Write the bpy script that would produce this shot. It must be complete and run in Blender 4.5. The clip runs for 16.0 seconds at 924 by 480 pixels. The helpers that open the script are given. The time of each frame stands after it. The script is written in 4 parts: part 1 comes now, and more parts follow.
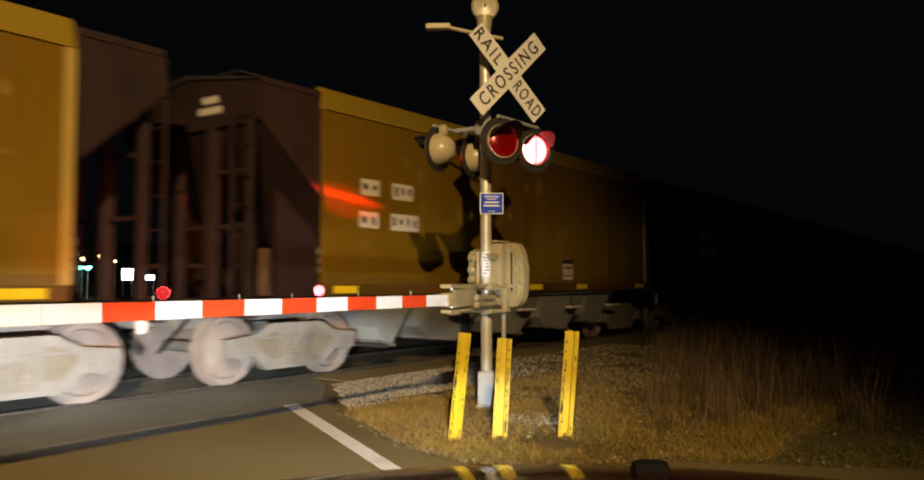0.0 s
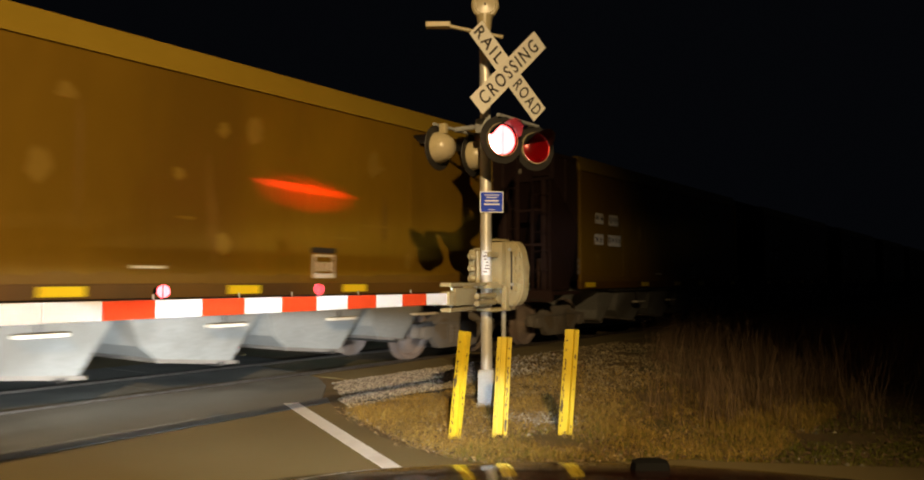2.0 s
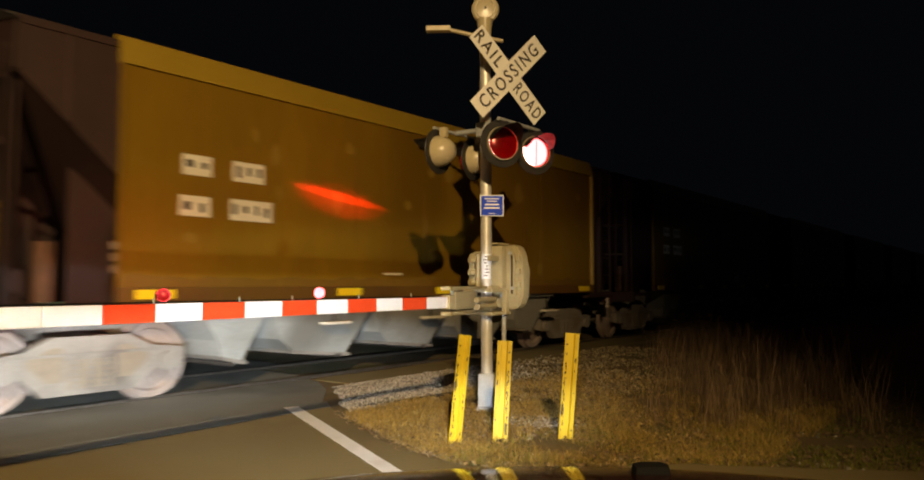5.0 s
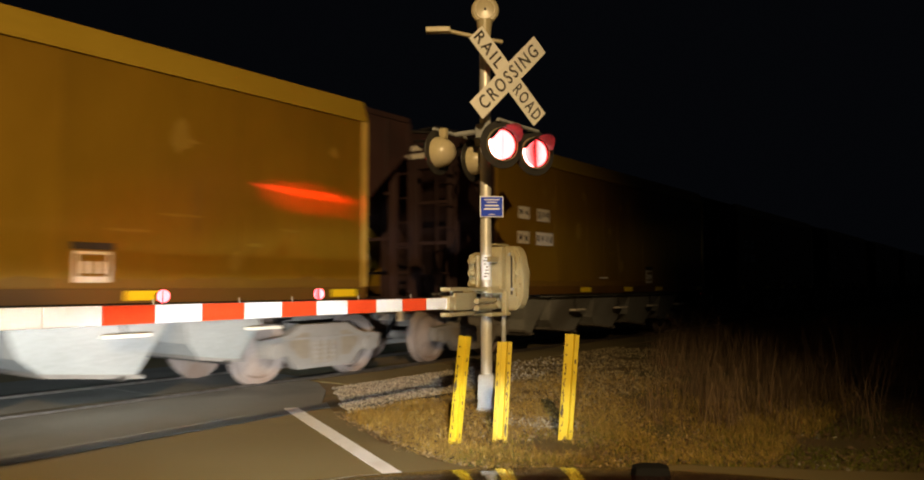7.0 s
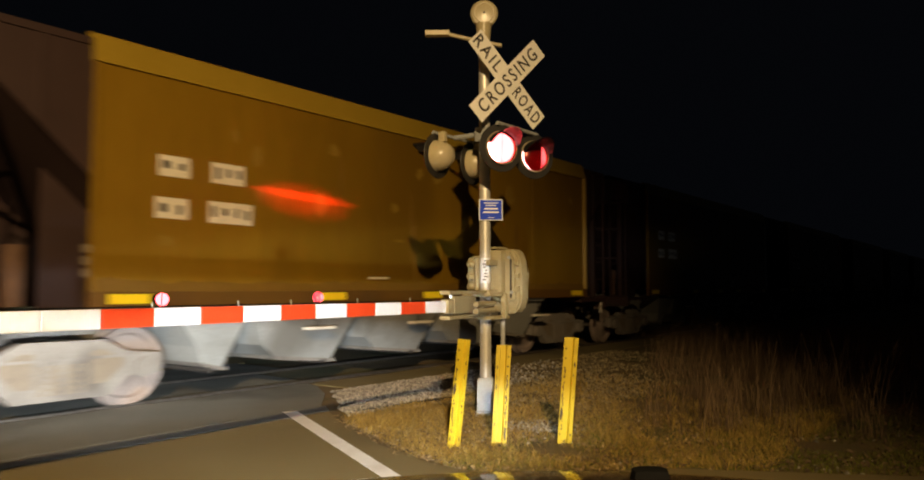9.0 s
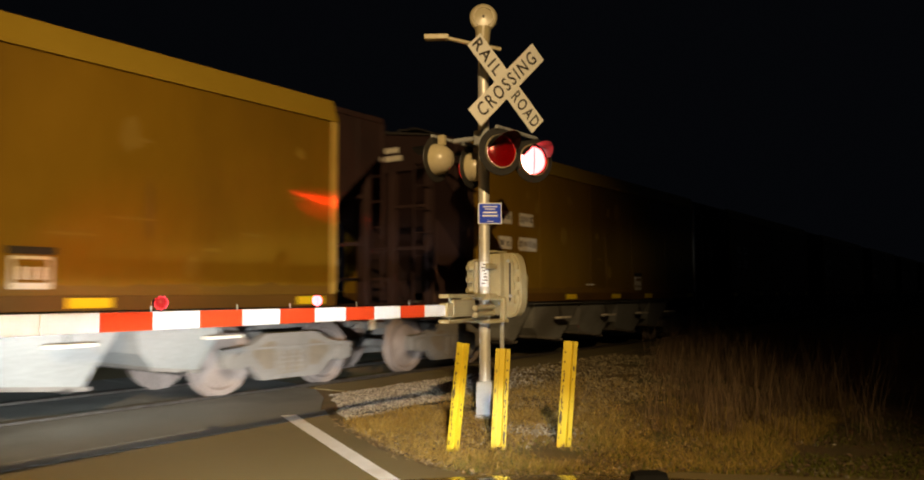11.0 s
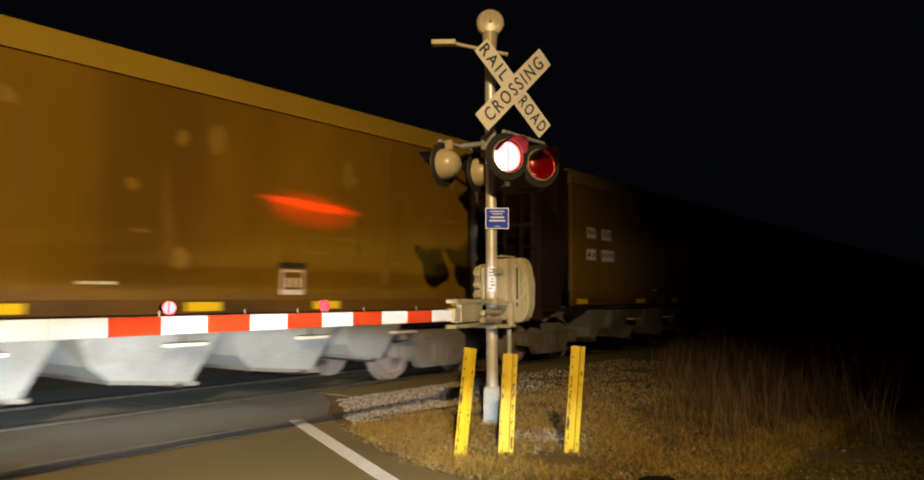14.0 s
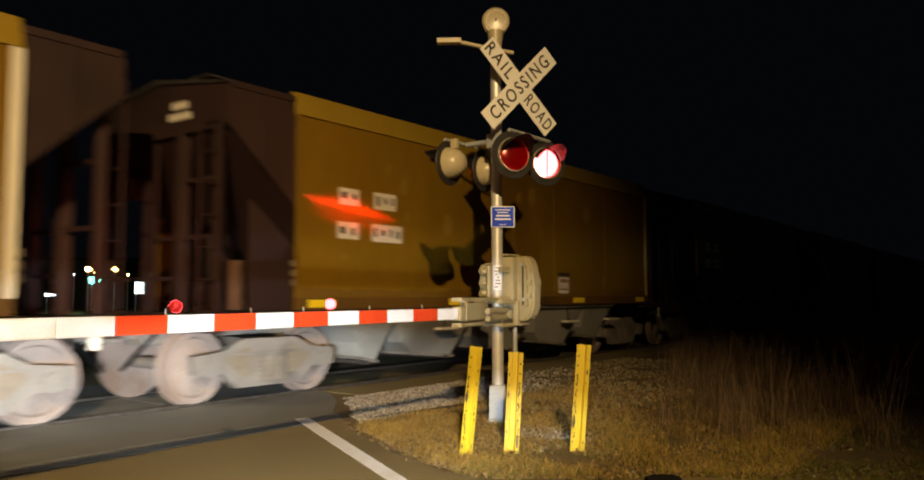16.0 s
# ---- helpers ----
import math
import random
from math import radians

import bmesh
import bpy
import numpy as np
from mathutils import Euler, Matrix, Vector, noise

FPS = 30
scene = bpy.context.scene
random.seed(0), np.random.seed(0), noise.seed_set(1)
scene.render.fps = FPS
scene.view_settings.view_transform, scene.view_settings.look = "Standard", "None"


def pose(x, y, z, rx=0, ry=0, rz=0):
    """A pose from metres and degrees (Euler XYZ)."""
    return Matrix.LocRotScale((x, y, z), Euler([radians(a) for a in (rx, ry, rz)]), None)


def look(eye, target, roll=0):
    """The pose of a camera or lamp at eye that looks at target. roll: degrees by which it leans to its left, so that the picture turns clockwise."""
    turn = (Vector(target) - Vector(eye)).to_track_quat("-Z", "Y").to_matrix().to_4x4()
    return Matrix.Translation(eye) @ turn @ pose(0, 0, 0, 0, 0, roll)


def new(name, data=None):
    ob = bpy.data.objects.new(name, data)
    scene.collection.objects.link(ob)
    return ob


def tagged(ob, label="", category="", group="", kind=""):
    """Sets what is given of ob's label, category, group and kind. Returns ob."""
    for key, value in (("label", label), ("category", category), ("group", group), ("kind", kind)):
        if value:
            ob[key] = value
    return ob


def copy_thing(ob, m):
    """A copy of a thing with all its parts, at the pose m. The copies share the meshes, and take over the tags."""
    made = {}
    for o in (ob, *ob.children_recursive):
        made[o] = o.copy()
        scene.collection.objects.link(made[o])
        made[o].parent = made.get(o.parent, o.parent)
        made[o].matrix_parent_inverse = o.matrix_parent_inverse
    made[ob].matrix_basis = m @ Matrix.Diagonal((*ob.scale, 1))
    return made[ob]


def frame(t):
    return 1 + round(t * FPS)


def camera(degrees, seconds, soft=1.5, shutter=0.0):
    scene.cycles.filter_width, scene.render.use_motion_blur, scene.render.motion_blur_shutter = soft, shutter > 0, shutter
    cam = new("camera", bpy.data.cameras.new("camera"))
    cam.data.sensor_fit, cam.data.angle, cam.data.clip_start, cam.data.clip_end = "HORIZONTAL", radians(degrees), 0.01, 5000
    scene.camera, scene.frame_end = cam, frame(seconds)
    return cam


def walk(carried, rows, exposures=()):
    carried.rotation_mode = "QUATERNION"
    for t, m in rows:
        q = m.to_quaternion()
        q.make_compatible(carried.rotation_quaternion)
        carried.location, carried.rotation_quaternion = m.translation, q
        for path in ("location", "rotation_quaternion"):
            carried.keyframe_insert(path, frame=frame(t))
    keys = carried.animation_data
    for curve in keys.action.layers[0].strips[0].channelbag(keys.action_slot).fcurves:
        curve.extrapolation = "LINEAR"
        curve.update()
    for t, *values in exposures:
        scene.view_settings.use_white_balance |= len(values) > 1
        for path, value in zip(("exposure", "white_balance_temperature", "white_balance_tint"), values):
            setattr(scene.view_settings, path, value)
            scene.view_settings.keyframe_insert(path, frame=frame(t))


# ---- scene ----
cam = camera(61.8, 16.0, soft=1.9, shutter=1.0)
EYE = (0.0, 0.0, 1.36)
YAW, TILT = 36.15, 2.88      # heading from the track's line, and upward tilt


def aim(pan, lift):
    """Camera pose turned by pan degrees to the left and lift degrees up from the first heading."""
    return pose(*EYE, 90 + TILT + lift, 0, YAW - 90 + pan)


# seconds, pan and lift in degrees: a hand-held drift
DRIFT = [(0.0, 0.0, 0.11), (0.5, 0.0, 0.0), (1.0, -0.04, 0.04), (1.5, 0.0, 0.0), (2.5, 0.0, 0.0), (3.0, 0.0, 0.10),
         (3.5, 0.0, 0.13), (4.0, 0.0, 0.20), (6.5, 0.02, 0.31), (7.0, 0.0, 0.35), (7.5, -0.04, 0.44), (8.0, -0.06, 0.50),
         (8.5, -0.06, 0.53), (9.0, -0.06, 0.59), (11.5, -0.09, 0.96), (12.0, 0.02, 1.07), (12.5, 0.13, 1.09),
         (13.0, 0.22, 1.14), (13.5, 0.31, 1.22), (14.0, 0.41, 1.22), (14.5, 0.52, 1.22), (15.0, 0.61, 1.24),
         (15.5, 0.70, 1.24), (16.0, 0.83, 1.11)]
walk(cam, [(t, aim(a, b)) for t, a, b in DRIFT])

# ---- world and lights ----
world = bpy.data.worlds.new("night_sky")
scene.world = world
world.use_nodes = True
world.node_tree.nodes["Background"].inputs[0].default_value = (0.62, 0.72, 1.0, 1)
world.node_tree.nodes["Background"].inputs[1].default_value = 0.0023


def spot_lamp(name, eye, target, watts, colour, cone, blend, radius=0.05, flat=1.0, roll=0.0):
    data = bpy.data.lights.new(name, "SPOT")
    data.energy, data.color, data.spot_size, data.spot_blend = watts, colour, radians(cone), blend
    data.shadow_soft_size = radius
    ob = new(name, data)
    ob.matrix_world = look(eye, target, roll) @ Matrix.Diagonal((1, flat, 1, 1))
    return ob


WARM = (1.0, 0.69, 0.33)
COOL = (0.86, 0.94, 1.0)
# street lamp behind the car
spot_lamp("street_light", (-7.7, -6.9, 8.0), (3.6, 5.6, 0.95), 15600, WARM, 45.5, 1.0, 0.10)
# the waiting car's low beams
spot_lamp("headlight_beam", (0.70, 1.77, 0.72), (3.7, 8.3, 0.48), 6300, COOL, 72, 0.5, 0.05, 0.125)
spot_lamp("headlight_beam", (1.62, 0.99, 0.72), (4.85, 4.80, 0.13), 1550, COOL, 62, 0.8, 0.05, 0.18)
# the weaker light that both lamps throw above their cut-off
spot_lamp("headlight_spill", (1.62, 0.99, 0.73), (4.5, 4.45, 1.16), 860, COOL, 72, 0.8, 0.05, 0.115)
spot_lamp("headlight_spill", (0.70, 1.77, 0.73), (2.6, 4.6, 1.22), 210, COOL, 76, 0.8, 0.05, 0.085)
# beams of the two rear-facing crossing lights on the train
RED = (1.0, 0.18, 0.12)
for x, ax, tilt in ((6.67, 6.85, -2), (7.33, 7.45, -6)):
    spot_lamp("signal_beam", (x, 5.173, 2.79), (ax, 7.5, 2.52), 1900, RED, 48, 1.0, 0.003, 0.06, tilt)
    spot_lamp("signal_beam", (x, 5.173, 2.79), (ax, 7.5, 2.46), 650, RED, 44, 1.0, 0.003, 0.28, tilt)
spot_lamp("signal_beam", (7.33, 5.173, 2.79), (14.0, 6.7, 2.2), 40, RED, 52, 1.0, 0.003, 0.8)

# the rear of the outer lamp on the gate arm, shuttered by its own vane
spot_lamp("arm_lamp_beam", (2.82, 4.446, 1.281), (4.35, 7.5, 1.50), 330, RED, 38, 1.0, 0.012)

# ---- materials ----


def surface(name, a, b, rough=0.6, metal=0.0, scale=6.0, fine=80.0, bump=0.15, depth=0.004, spread=0.5, tint=0.0, stain=None, stretch=(1, 1, 1), coat=0.0, island=0.0):
    """Two colours mixed by coarse and fine noise, with relief; tint varies each object by chance; stain is a third colour."""
    m = bpy.data.materials.new(name)
    m.use_nodes = True
    n, k = m.node_tree.nodes, m.node_tree.links
    p = n["Principled BSDF"]
    p.inputs["Metallic"].default_value = metal
    p.inputs["Coat Weight"].default_value = coat
    co = n.new("ShaderNodeTexCoord")
    mp = n.new("ShaderNodeMapping")
    mp.inputs["Scale"].default_value = stretch
    k.new(co.outputs["Object"], mp.inputs[0])
    big, small = n.new("ShaderNodeTexNoise"), n.new("ShaderNodeTexNoise")
    for t, s, d in ((big, scale, 5), (small, fine, 4)):
        t.inputs["Scale"].default_value, t.inputs["Detail"].default_value = s, d
        k.new(mp.outputs[0], t.inputs["Vector"])
    add = n.new("ShaderNodeMath")
    add.operation = "MULTIPLY_ADD"
    add.inputs[1].default_value = 0.5
    k.new(small.outputs[0], add.inputs[0])
    half = n.new("ShaderNodeMath")
    half.operation = "MULTIPLY"
    half.inputs[1].default_value = 0.5
    k.new(big.outputs[0], half.inputs[0])
    k.new(half.outputs[0], add.inputs[2])
    ramp = n.new("ShaderNodeMapRange")
    ramp.inputs[1].default_value, ramp.inputs[2].default_value = 0.5 - spread / 2.6, 0.5 + spread / 2.6
    k.new(add.outputs[0], ramp.inputs[0])
    mix = n.new("ShaderNodeMix")
    mix.data_type = "RGBA"
    mix.inputs[6].default_value, mix.inputs[7].default_value = (*a, 1), (*b, 1)
    k.new(ramp.outputs[0], mix.inputs[0])
    out = mix.outputs[2]
    if stain:
        far = n.new("ShaderNodeTexNoise")
        far.inputs["Scale"].default_value, far.inputs["Detail"].default_value = scale * 0.37, 6
        k.new(mp.outputs[0], far.inputs["Vector"])
        cut = n.new("ShaderNodeMapRange")
        cut.inputs[1].default_value, cut.inputs[2].default_value = 0.52, 0.68
        k.new(far.outputs[0], cut.inputs[0])
        m2 = n.new("ShaderNodeMix")
        m2.data_type = "RGBA"
        m2.inputs[7].default_value = (*stain, 1)
        k.new(cut.outputs[0], m2.inputs[0])
        k.new(out, m2.inputs[6])
        out = m2.outputs[2]
    if tint or island:
        vary = tint or island
        info = n.new("ShaderNodeNewGeometry" if island else "ShaderNodeObjectInfo")
        rng = n.new("ShaderNodeMapRange")
        rng.inputs[3].default_value, rng.inputs[4].default_value = 1 - vary, 1 + vary
        k.new(info.outputs["Random Per Island" if island else "Random"], rng.inputs[0])
        hsv = n.new("ShaderNodeHueSaturation")
        k.new(rng.outputs[0], hsv.inputs["Value"])
        k.new(out, hsv.inputs["Color"])
        out = hsv.outputs[0]
    k.new(out, p.inputs["Base Color"])
    rr = n.new("ShaderNodeMapRange")
    rr.inputs[3].default_value, rr.inputs[4].default_value = max(0.03, rough - 0.1), min(1, rough + 0.1)
    k.new(add.outputs[0], rr.inputs[0])
    k.new(rr.outputs[0], p.inputs["Roughness"])
    bp = n.new("ShaderNodeBump")
    bp.inputs["Strength"].default_value, bp.inputs["Distance"].default_value = bump, depth
    k.new(add.outputs[0], bp.inputs["Height"])
    k.new(bp.outputs[0], p.inputs["Normal"])
    return m


def glow(name, colour, strength):
    m = bpy.data.materials.new(name)
    m.use_nodes = True
    p = m.node_tree.nodes["Principled BSDF"]
    p.inputs["Base Color"].default_value = (*[min(1, c) for c in colour], 1)
    p.inputs["Emission Color"].default_value = (*colour, 1)
    p.inputs["Emission Strength"].default_value = strength
    return m


def red_glass():
    m = bpy.data.materials.new("red_glass")
    m.use_nodes = True
    n, k = m.node_tree.nodes, m.node_tree.links
    n.remove(n["Principled BSDF"])
    tr, gl, mx = n.new("ShaderNodeBsdfTransparent"), n.new("ShaderNodeBsdfGlossy"), n.new("ShaderNodeMixShader")
    tr.inputs[0].default_value = (0.95, 0.42, 0.42, 1)
    gl.inputs[0].default_value = (1, 0.3, 0.3, 1)
    gl.inputs["Roughness"].default_value = 0.25
    mx.inputs[0].default_value = 0.12
    k.new(tr.outputs[0], mx.inputs[1])
    k.new(gl.outputs[0], mx.inputs[2])
    k.new(mx.outputs[0], n["Material Output"].inputs[0])
    return m


M = {
    "asphalt": surface("asphalt", (0.168, 0.128, 0.048), (0.232, 0.181, 0.072), 0.85, 0, 0.9, 160, 0.5, 0.006, 0.7, stain=(0.120, 0.097, 0.040)),
    "panel": surface("crossing_panel", (0.135, 0.135, 0.118), (0.21, 0.208, 0.182), 0.75, 0, 1.4, 120, 0.4, 0.004, 0.6, stain=(0.10, 0.098, 0.084)),
    "seam": surface("rubber_seam", (0.012, 0.012, 0.012), (0.03, 0.028, 0.025), 0.8, 0, 5, 90),
    "paint_line": surface("road_paint", (0.80, 0.80, 0.78), (0.92, 0.92, 0.90), 0.6, 0, 7, 120, 0.4, 0.003, 0.5, stain=(0.74, 0.72, 0.68)),
    "soil": surface("soil", (0.10, 0.066, 0.026), (0.21, 0.145, 0.056), 0.95, 0, 1.6, 40, 0.9, 0.03, 0.6, stain=(0.07, 0.075, 0.02)),
    "stone": surface("ballast_stone", (0.12, 0.106, 0.08), (0.42, 0.37, 0.285), 0.9, 0, 9, 60, 0.5, 0.01, 0.5, island=0.6),
    "slope_stone": surface("tan_gravel", (0.15, 0.115, 0.055), (0.36, 0.29, 0.16), 0.9, 0, 6, 60, 0.4, 0.01, 0.5, island=0.55),
    "steel": surface("rail_steel", (0.20, 0.17, 0.14), (0.42, 0.38, 0.33), 0.35, 0.9, 6, 90, 0.1),
    "rust": surface("rusty_steel", (0.07, 0.035, 0.02), (0.15, 0.08, 0.045), 0.8, 0.2, 6, 90, 0.4),
    "mustard": surface("mustard_paint", (0.170, 0.092, 0.004), (0.220, 0.121, 0.006), 0.42, 0, 0.9, 7, 0.2, 0.012, 0.55, tint=0.08, stain=(0.135, 0.072, 0.004), stretch=(1, 1, 0.3)),
    # mustard made lighter, for the light caught by the tilted top band
    "chord": surface("mustard_chord_lit", (0.27, 0.172, 0.014), (0.33, 0.215, 0.02), 0.45, 0, 1.2, 12, 0.1, 0.005, 0.6),
    "sill": surface("grimy_sill_paint", (0.10, 0.046, 0.004), (0.145, 0.070, 0.005), 0.6, 0, 1.5, 14, 0.2, 0.006, 0.7, stain=(0.075, 0.036, 0.006)),
    "grime": surface("grime_and_lower_band", (0.135, 0.070, 0.006), (0.19, 0.102, 0.007), 0.6, 0, 4, 30, 0.2, 0.004, 0.7),
    "faded": surface("faded_smear", (0.20, 0.118, 0.010), (0.25, 0.150, 0.018), 0.55, 0, 4, 30, 0.2, 0.004, 0.7),
    "bright_trim": surface("white_corner_trim", (0.78, 0.72, 0.58), (0.88, 0.82, 0.68), 0.5, 0, 3, 30, 0.1),
    "post_trim": surface("corner_trim", (0.42, 0.285, 0.06), (0.52, 0.36, 0.09), 0.5, 0, 3, 30, 0.1),
    "brown": surface("brown_end_paint", (0.024, 0.0105, 0.0085), (0.042, 0.019, 0.0155), 0.62, 0, 1.4, 16, 0.3, 0.006, 0.7, tint=0.12, stain=(0.015, 0.008, 0.008)),
    "dark": surface("dark_steel", (0.02, 0.017, 0.014), (0.05, 0.042, 0.036), 0.75, 0.1, 3, 30, 0.3),
    "dust": surface("dusty_cast_steel", (0.12, 0.105, 0.088), (0.25, 0.222, 0.19), 0.85, 0, 3.5, 40, 0.4, 0.006, 0.7, tint=0.10, stain=(0.075, 0.062, 0.05)),
    "wheel": surface("wheel_steel", (0.17, 0.128, 0.105), (0.33, 0.262, 0.22), 0.7, 0.1, 4, 50, 0.3, 0.004, 0.6, stain=(0.20, 0.13, 0.09)),
    "hopper": surface("hopper_steel", (0.18, 0.18, 0.165), (0.36, 0.355, 0.33), 0.8, 0, 1.6, 25, 0.3, 0.006, 0.7, stain=(0.15, 0.14, 0.12)),
    "reflector": surface("yellow_reflector", (0.85, 0.60, 0.01), (0.95, 0.70, 0.02), 0.35, 0, 5, 60, 0.05),
    "patch": surface("white_panel", (0.62, 0.56, 0.44), (0.78, 0.72, 0.60), 0.6, 0, 5, 50, 0.1),
    # stencil squares, and the painted shade of the side frame openings
    "stencil": surface("dull_stencil_and_shade", (0.13, 0.10, 0.07), (0.20, 0.16, 0.11), 0.7, 0, 8, 60, 0.1),
    "ink": surface("black_lettering", (0.02, 0.016, 0.012), (0.04, 0.03, 0.024), 0.6, 0, 8, 60, 0.05),
    "cream": surface("cream_enamel", (0.42, 0.355, 0.20), (0.54, 0.46, 0.28), 0.30, 0, 4, 40, 0.12, 0.003, 0.6, stain=(0.45, 0.38, 0.26)),
    "galv": surface("galvanised_steel", (0.48, 0.48, 0.46), (0.66, 0.66, 0.64), 0.38, 0.75, 9, 60, 0.15),
    "silver": surface("aluminium_paint", (0.55, 0.53, 0.48), (0.70, 0.68, 0.62), 0.4, 0.35, 5, 50, 0.15),
    "tan": surface("tan_enamel", (0.34, 0.29, 0.155), (0.44, 0.375, 0.21), 0.5, 0, 4, 40, 0.15, 0.003, 0.6, stain=(0.25, 0.21, 0.13)),
    "grey": surface("grey_casting", (0.33, 0.34, 0.34), (0.45, 0.46, 0.45), 0.6, 0.2, 6, 60, 0.2),
    "black": surface("black_enamel", (0.012, 0.011, 0.010), (0.03, 0.027, 0.024), 0.55, 0, 6, 50, 0.1),
    "sign_white": surface("sign_sheeting", (0.84, 0.80, 0.72), (0.90, 0.87, 0.79), 0.5, 0, 3, 40, 0.05, 0.002, 0.5),
    "sign_black": surface("sign_letters", (0.02, 0.017, 0.012), (0.045, 0.035, 0.02), 0.5, 0, 8, 60, 0.05),
    "sign_blue": surface("blue_sheeting", (0.002, 0.040, 0.60), (0.004, 0.055, 0.70), 0.7, 0, 6, 60, 0.05),
    "white": surface("white_sheeting", (0.80, 0.84, 0.90), (0.87, 0.90, 0.95), 0.35, 0, 6, 60, 0.06, stain=(0.78, 0.81, 0.86)),
    "red": surface("red_sheeting", (0.62, 0.05, 0.012), (0.72, 0.075, 0.02), 0.35, 0, 6, 60, 0.06),
    "yellow": surface("yellow_post_paint", (0.56, 0.425, 0.016), (0.65, 0.50, 0.03), 0.5, 0, 7, 60, 0.2, 0.003, 0.6, stain=(0.40, 0.28, 0.03)),
    "chip": surface("chipped_metal", (0.07, 0.05, 0.03), (0.16, 0.12, 0.07), 0.8, 0.2, 20, 90, 0.3),
    "car_paint": surface("maroon_car_paint", (0.045, 0.010, 0.007), (0.06, 0.014, 0.009), 0.22, 0.0, 6, 300, 0.02, 0.001, 0.4, coat=1.0),
    "rubber": surface("black_rubber", (0.003, 0.003, 0.003), (0.006, 0.006, 0.006), 0.85, 0, 20, 120, 0.2),
    "straw": surface("dry_grass", (0.20, 0.126, 0.024), (0.40, 0.270, 0.062), 0.9, 0, 2.5, 30, 0.1, 0.002, 0.8, island=0.55),
    "leaf": surface("dry_leaf", (0.20, 0.135, 0.055), (0.40, 0.29, 0.14), 0.9, 0, 5, 60, 0.1, 0.002, 0.8, island=0.55),
    "grass": surface("green_grass", (0.072, 0.080, 0.004), (0.17, 0.165, 0.012), 0.85, 0, 2.5, 30, 0.1, 0.002, 0.8, island=0.55),
    "weed": surface("dead_weed", (0.078, 0.047, 0.025), (0.19, 0.125, 0.064), 0.95, 0, 1.3, 30, 0.1, 0.002, 0.8, island=0.55),
    "building": surface("far_wall", (0.10, 0.09, 0.08), (0.16, 0.15, 0.13), 0.9, 0, 1, 10),
    "bulb": glow("lit_bulb", (1.0, 0.40, 0.40), 19.0),
    "arm_bulb": glow("lit_arm_lamp", (1.0, 0.40, 0.46), 15.0),
    "lens": red_glass(),
    "vane": surface("dark_red_vane", (0.22, 0.007, 0.020), (0.32, 0.012, 0.030), 0.4, 0, 9, 60, 0.1),
    "green_light": glow("green_signal", (0.16, 1.0, 0.80), 12.0),
    "white_light": glow("white_sign_light", (0.75, 0.95, 1.0), 5.0),
    "amber_light": glow("amber_lamp", (1.0, 0.66, 0.22), 16.0),
}

M["rubber"].node_tree.nodes["Principled BSDF"].inputs["Specular IOR Level"].default_value = 0.08

# ---- mesh helpers ----


def link_mesh(name, bm, material, parent=None, label="", smooth=False):
    me = bpy.data.meshes.new(name)
    bmesh.ops.recalc_face_normals(bm, faces=bm.faces)
    bm.to_mesh(me)
    bm.free()
    for m in (material if isinstance(material, (list, tuple)) else [material]):
        me.materials.append(M[m])
    if smooth:
        for p in me.polygons:
            p.use_smooth = True
        me.set_sharp_from_angle(angle=radians(40))
    ob = new(name, me)
    if parent is not None:
        ob.parent = parent
    if label:
        ob["label"] = label
    return ob


def part(name, bm, material, parent, label="", smooth=False):
    return link_mesh(name, bm, material, parent, label, smooth)


def thing(name, m, label, category, group="", kind=""):
    ob = new(name)
    ob.empty_display_size = 0.1
    ob.matrix_world = m
    return tagged(ob, label, category, group, kind)


def box(bm, x0, x1, y0, y1, z0, z1, bevel=0.0, m=None):
    r = bmesh.ops.create_cube(bm, size=1)
    v = r["verts"]
    for p in v:
        p.co = Vector(((x0 + x1) / 2 + p.co.x * (x1 - x0), (y0 + y1) / 2 + p.co.y * (y1 - y0), (z0 + z1) / 2 + p.co.z * (z1 - z0)))
    if bevel:
        e = list({e for p in v for e in p.link_edges})
        g = bmesh.ops.bevel(bm, geom=e, offset=bevel, segments=2, affect="EDGES", profile=0.6)
        v = list({p for fc in g["faces"] for p in fc.verts} | {p for p in v if p.is_valid})
    if m is not None:
        bmesh.ops.transform(bm, matrix=m, verts=v)
    return bm


def rod(bm, a, b, r, r2=None, seg=16, cap=True):
    a, b = Vector(a), Vector(b)
    q = (b - a).to_track_quat("Z", "Y").to_matrix().to_4x4()
    bmesh.ops.create_cone(bm, cap_ends=cap, segments=seg, radius1=r, radius2=r if r2 is None else r2, depth=(b - a).length,
                          matrix=Matrix.Translation((a + b) / 2) @ q)
    return bm


def lathe(bm, profile, m, seg=32, ends=True):
    """Turns (radius, height) pairs about local z."""
    rings = []
    for r, z in profile:
        rings.append([bm.verts.new(m @ Vector((r * math.cos(2 * math.pi * i / seg), r * math.sin(2 * math.pi * i / seg), z))) for i in range(seg)])
    for lo, hi in zip(rings, rings[1:]):
        for i in range(seg):
            bm.faces.new((lo[i], lo[(i + 1) % seg], hi[(i + 1) % seg], hi[i]))
    for ring in (rings[0], rings[-1]) if ends else (rings[0],):
        bm.faces.new(ring)
    return bm


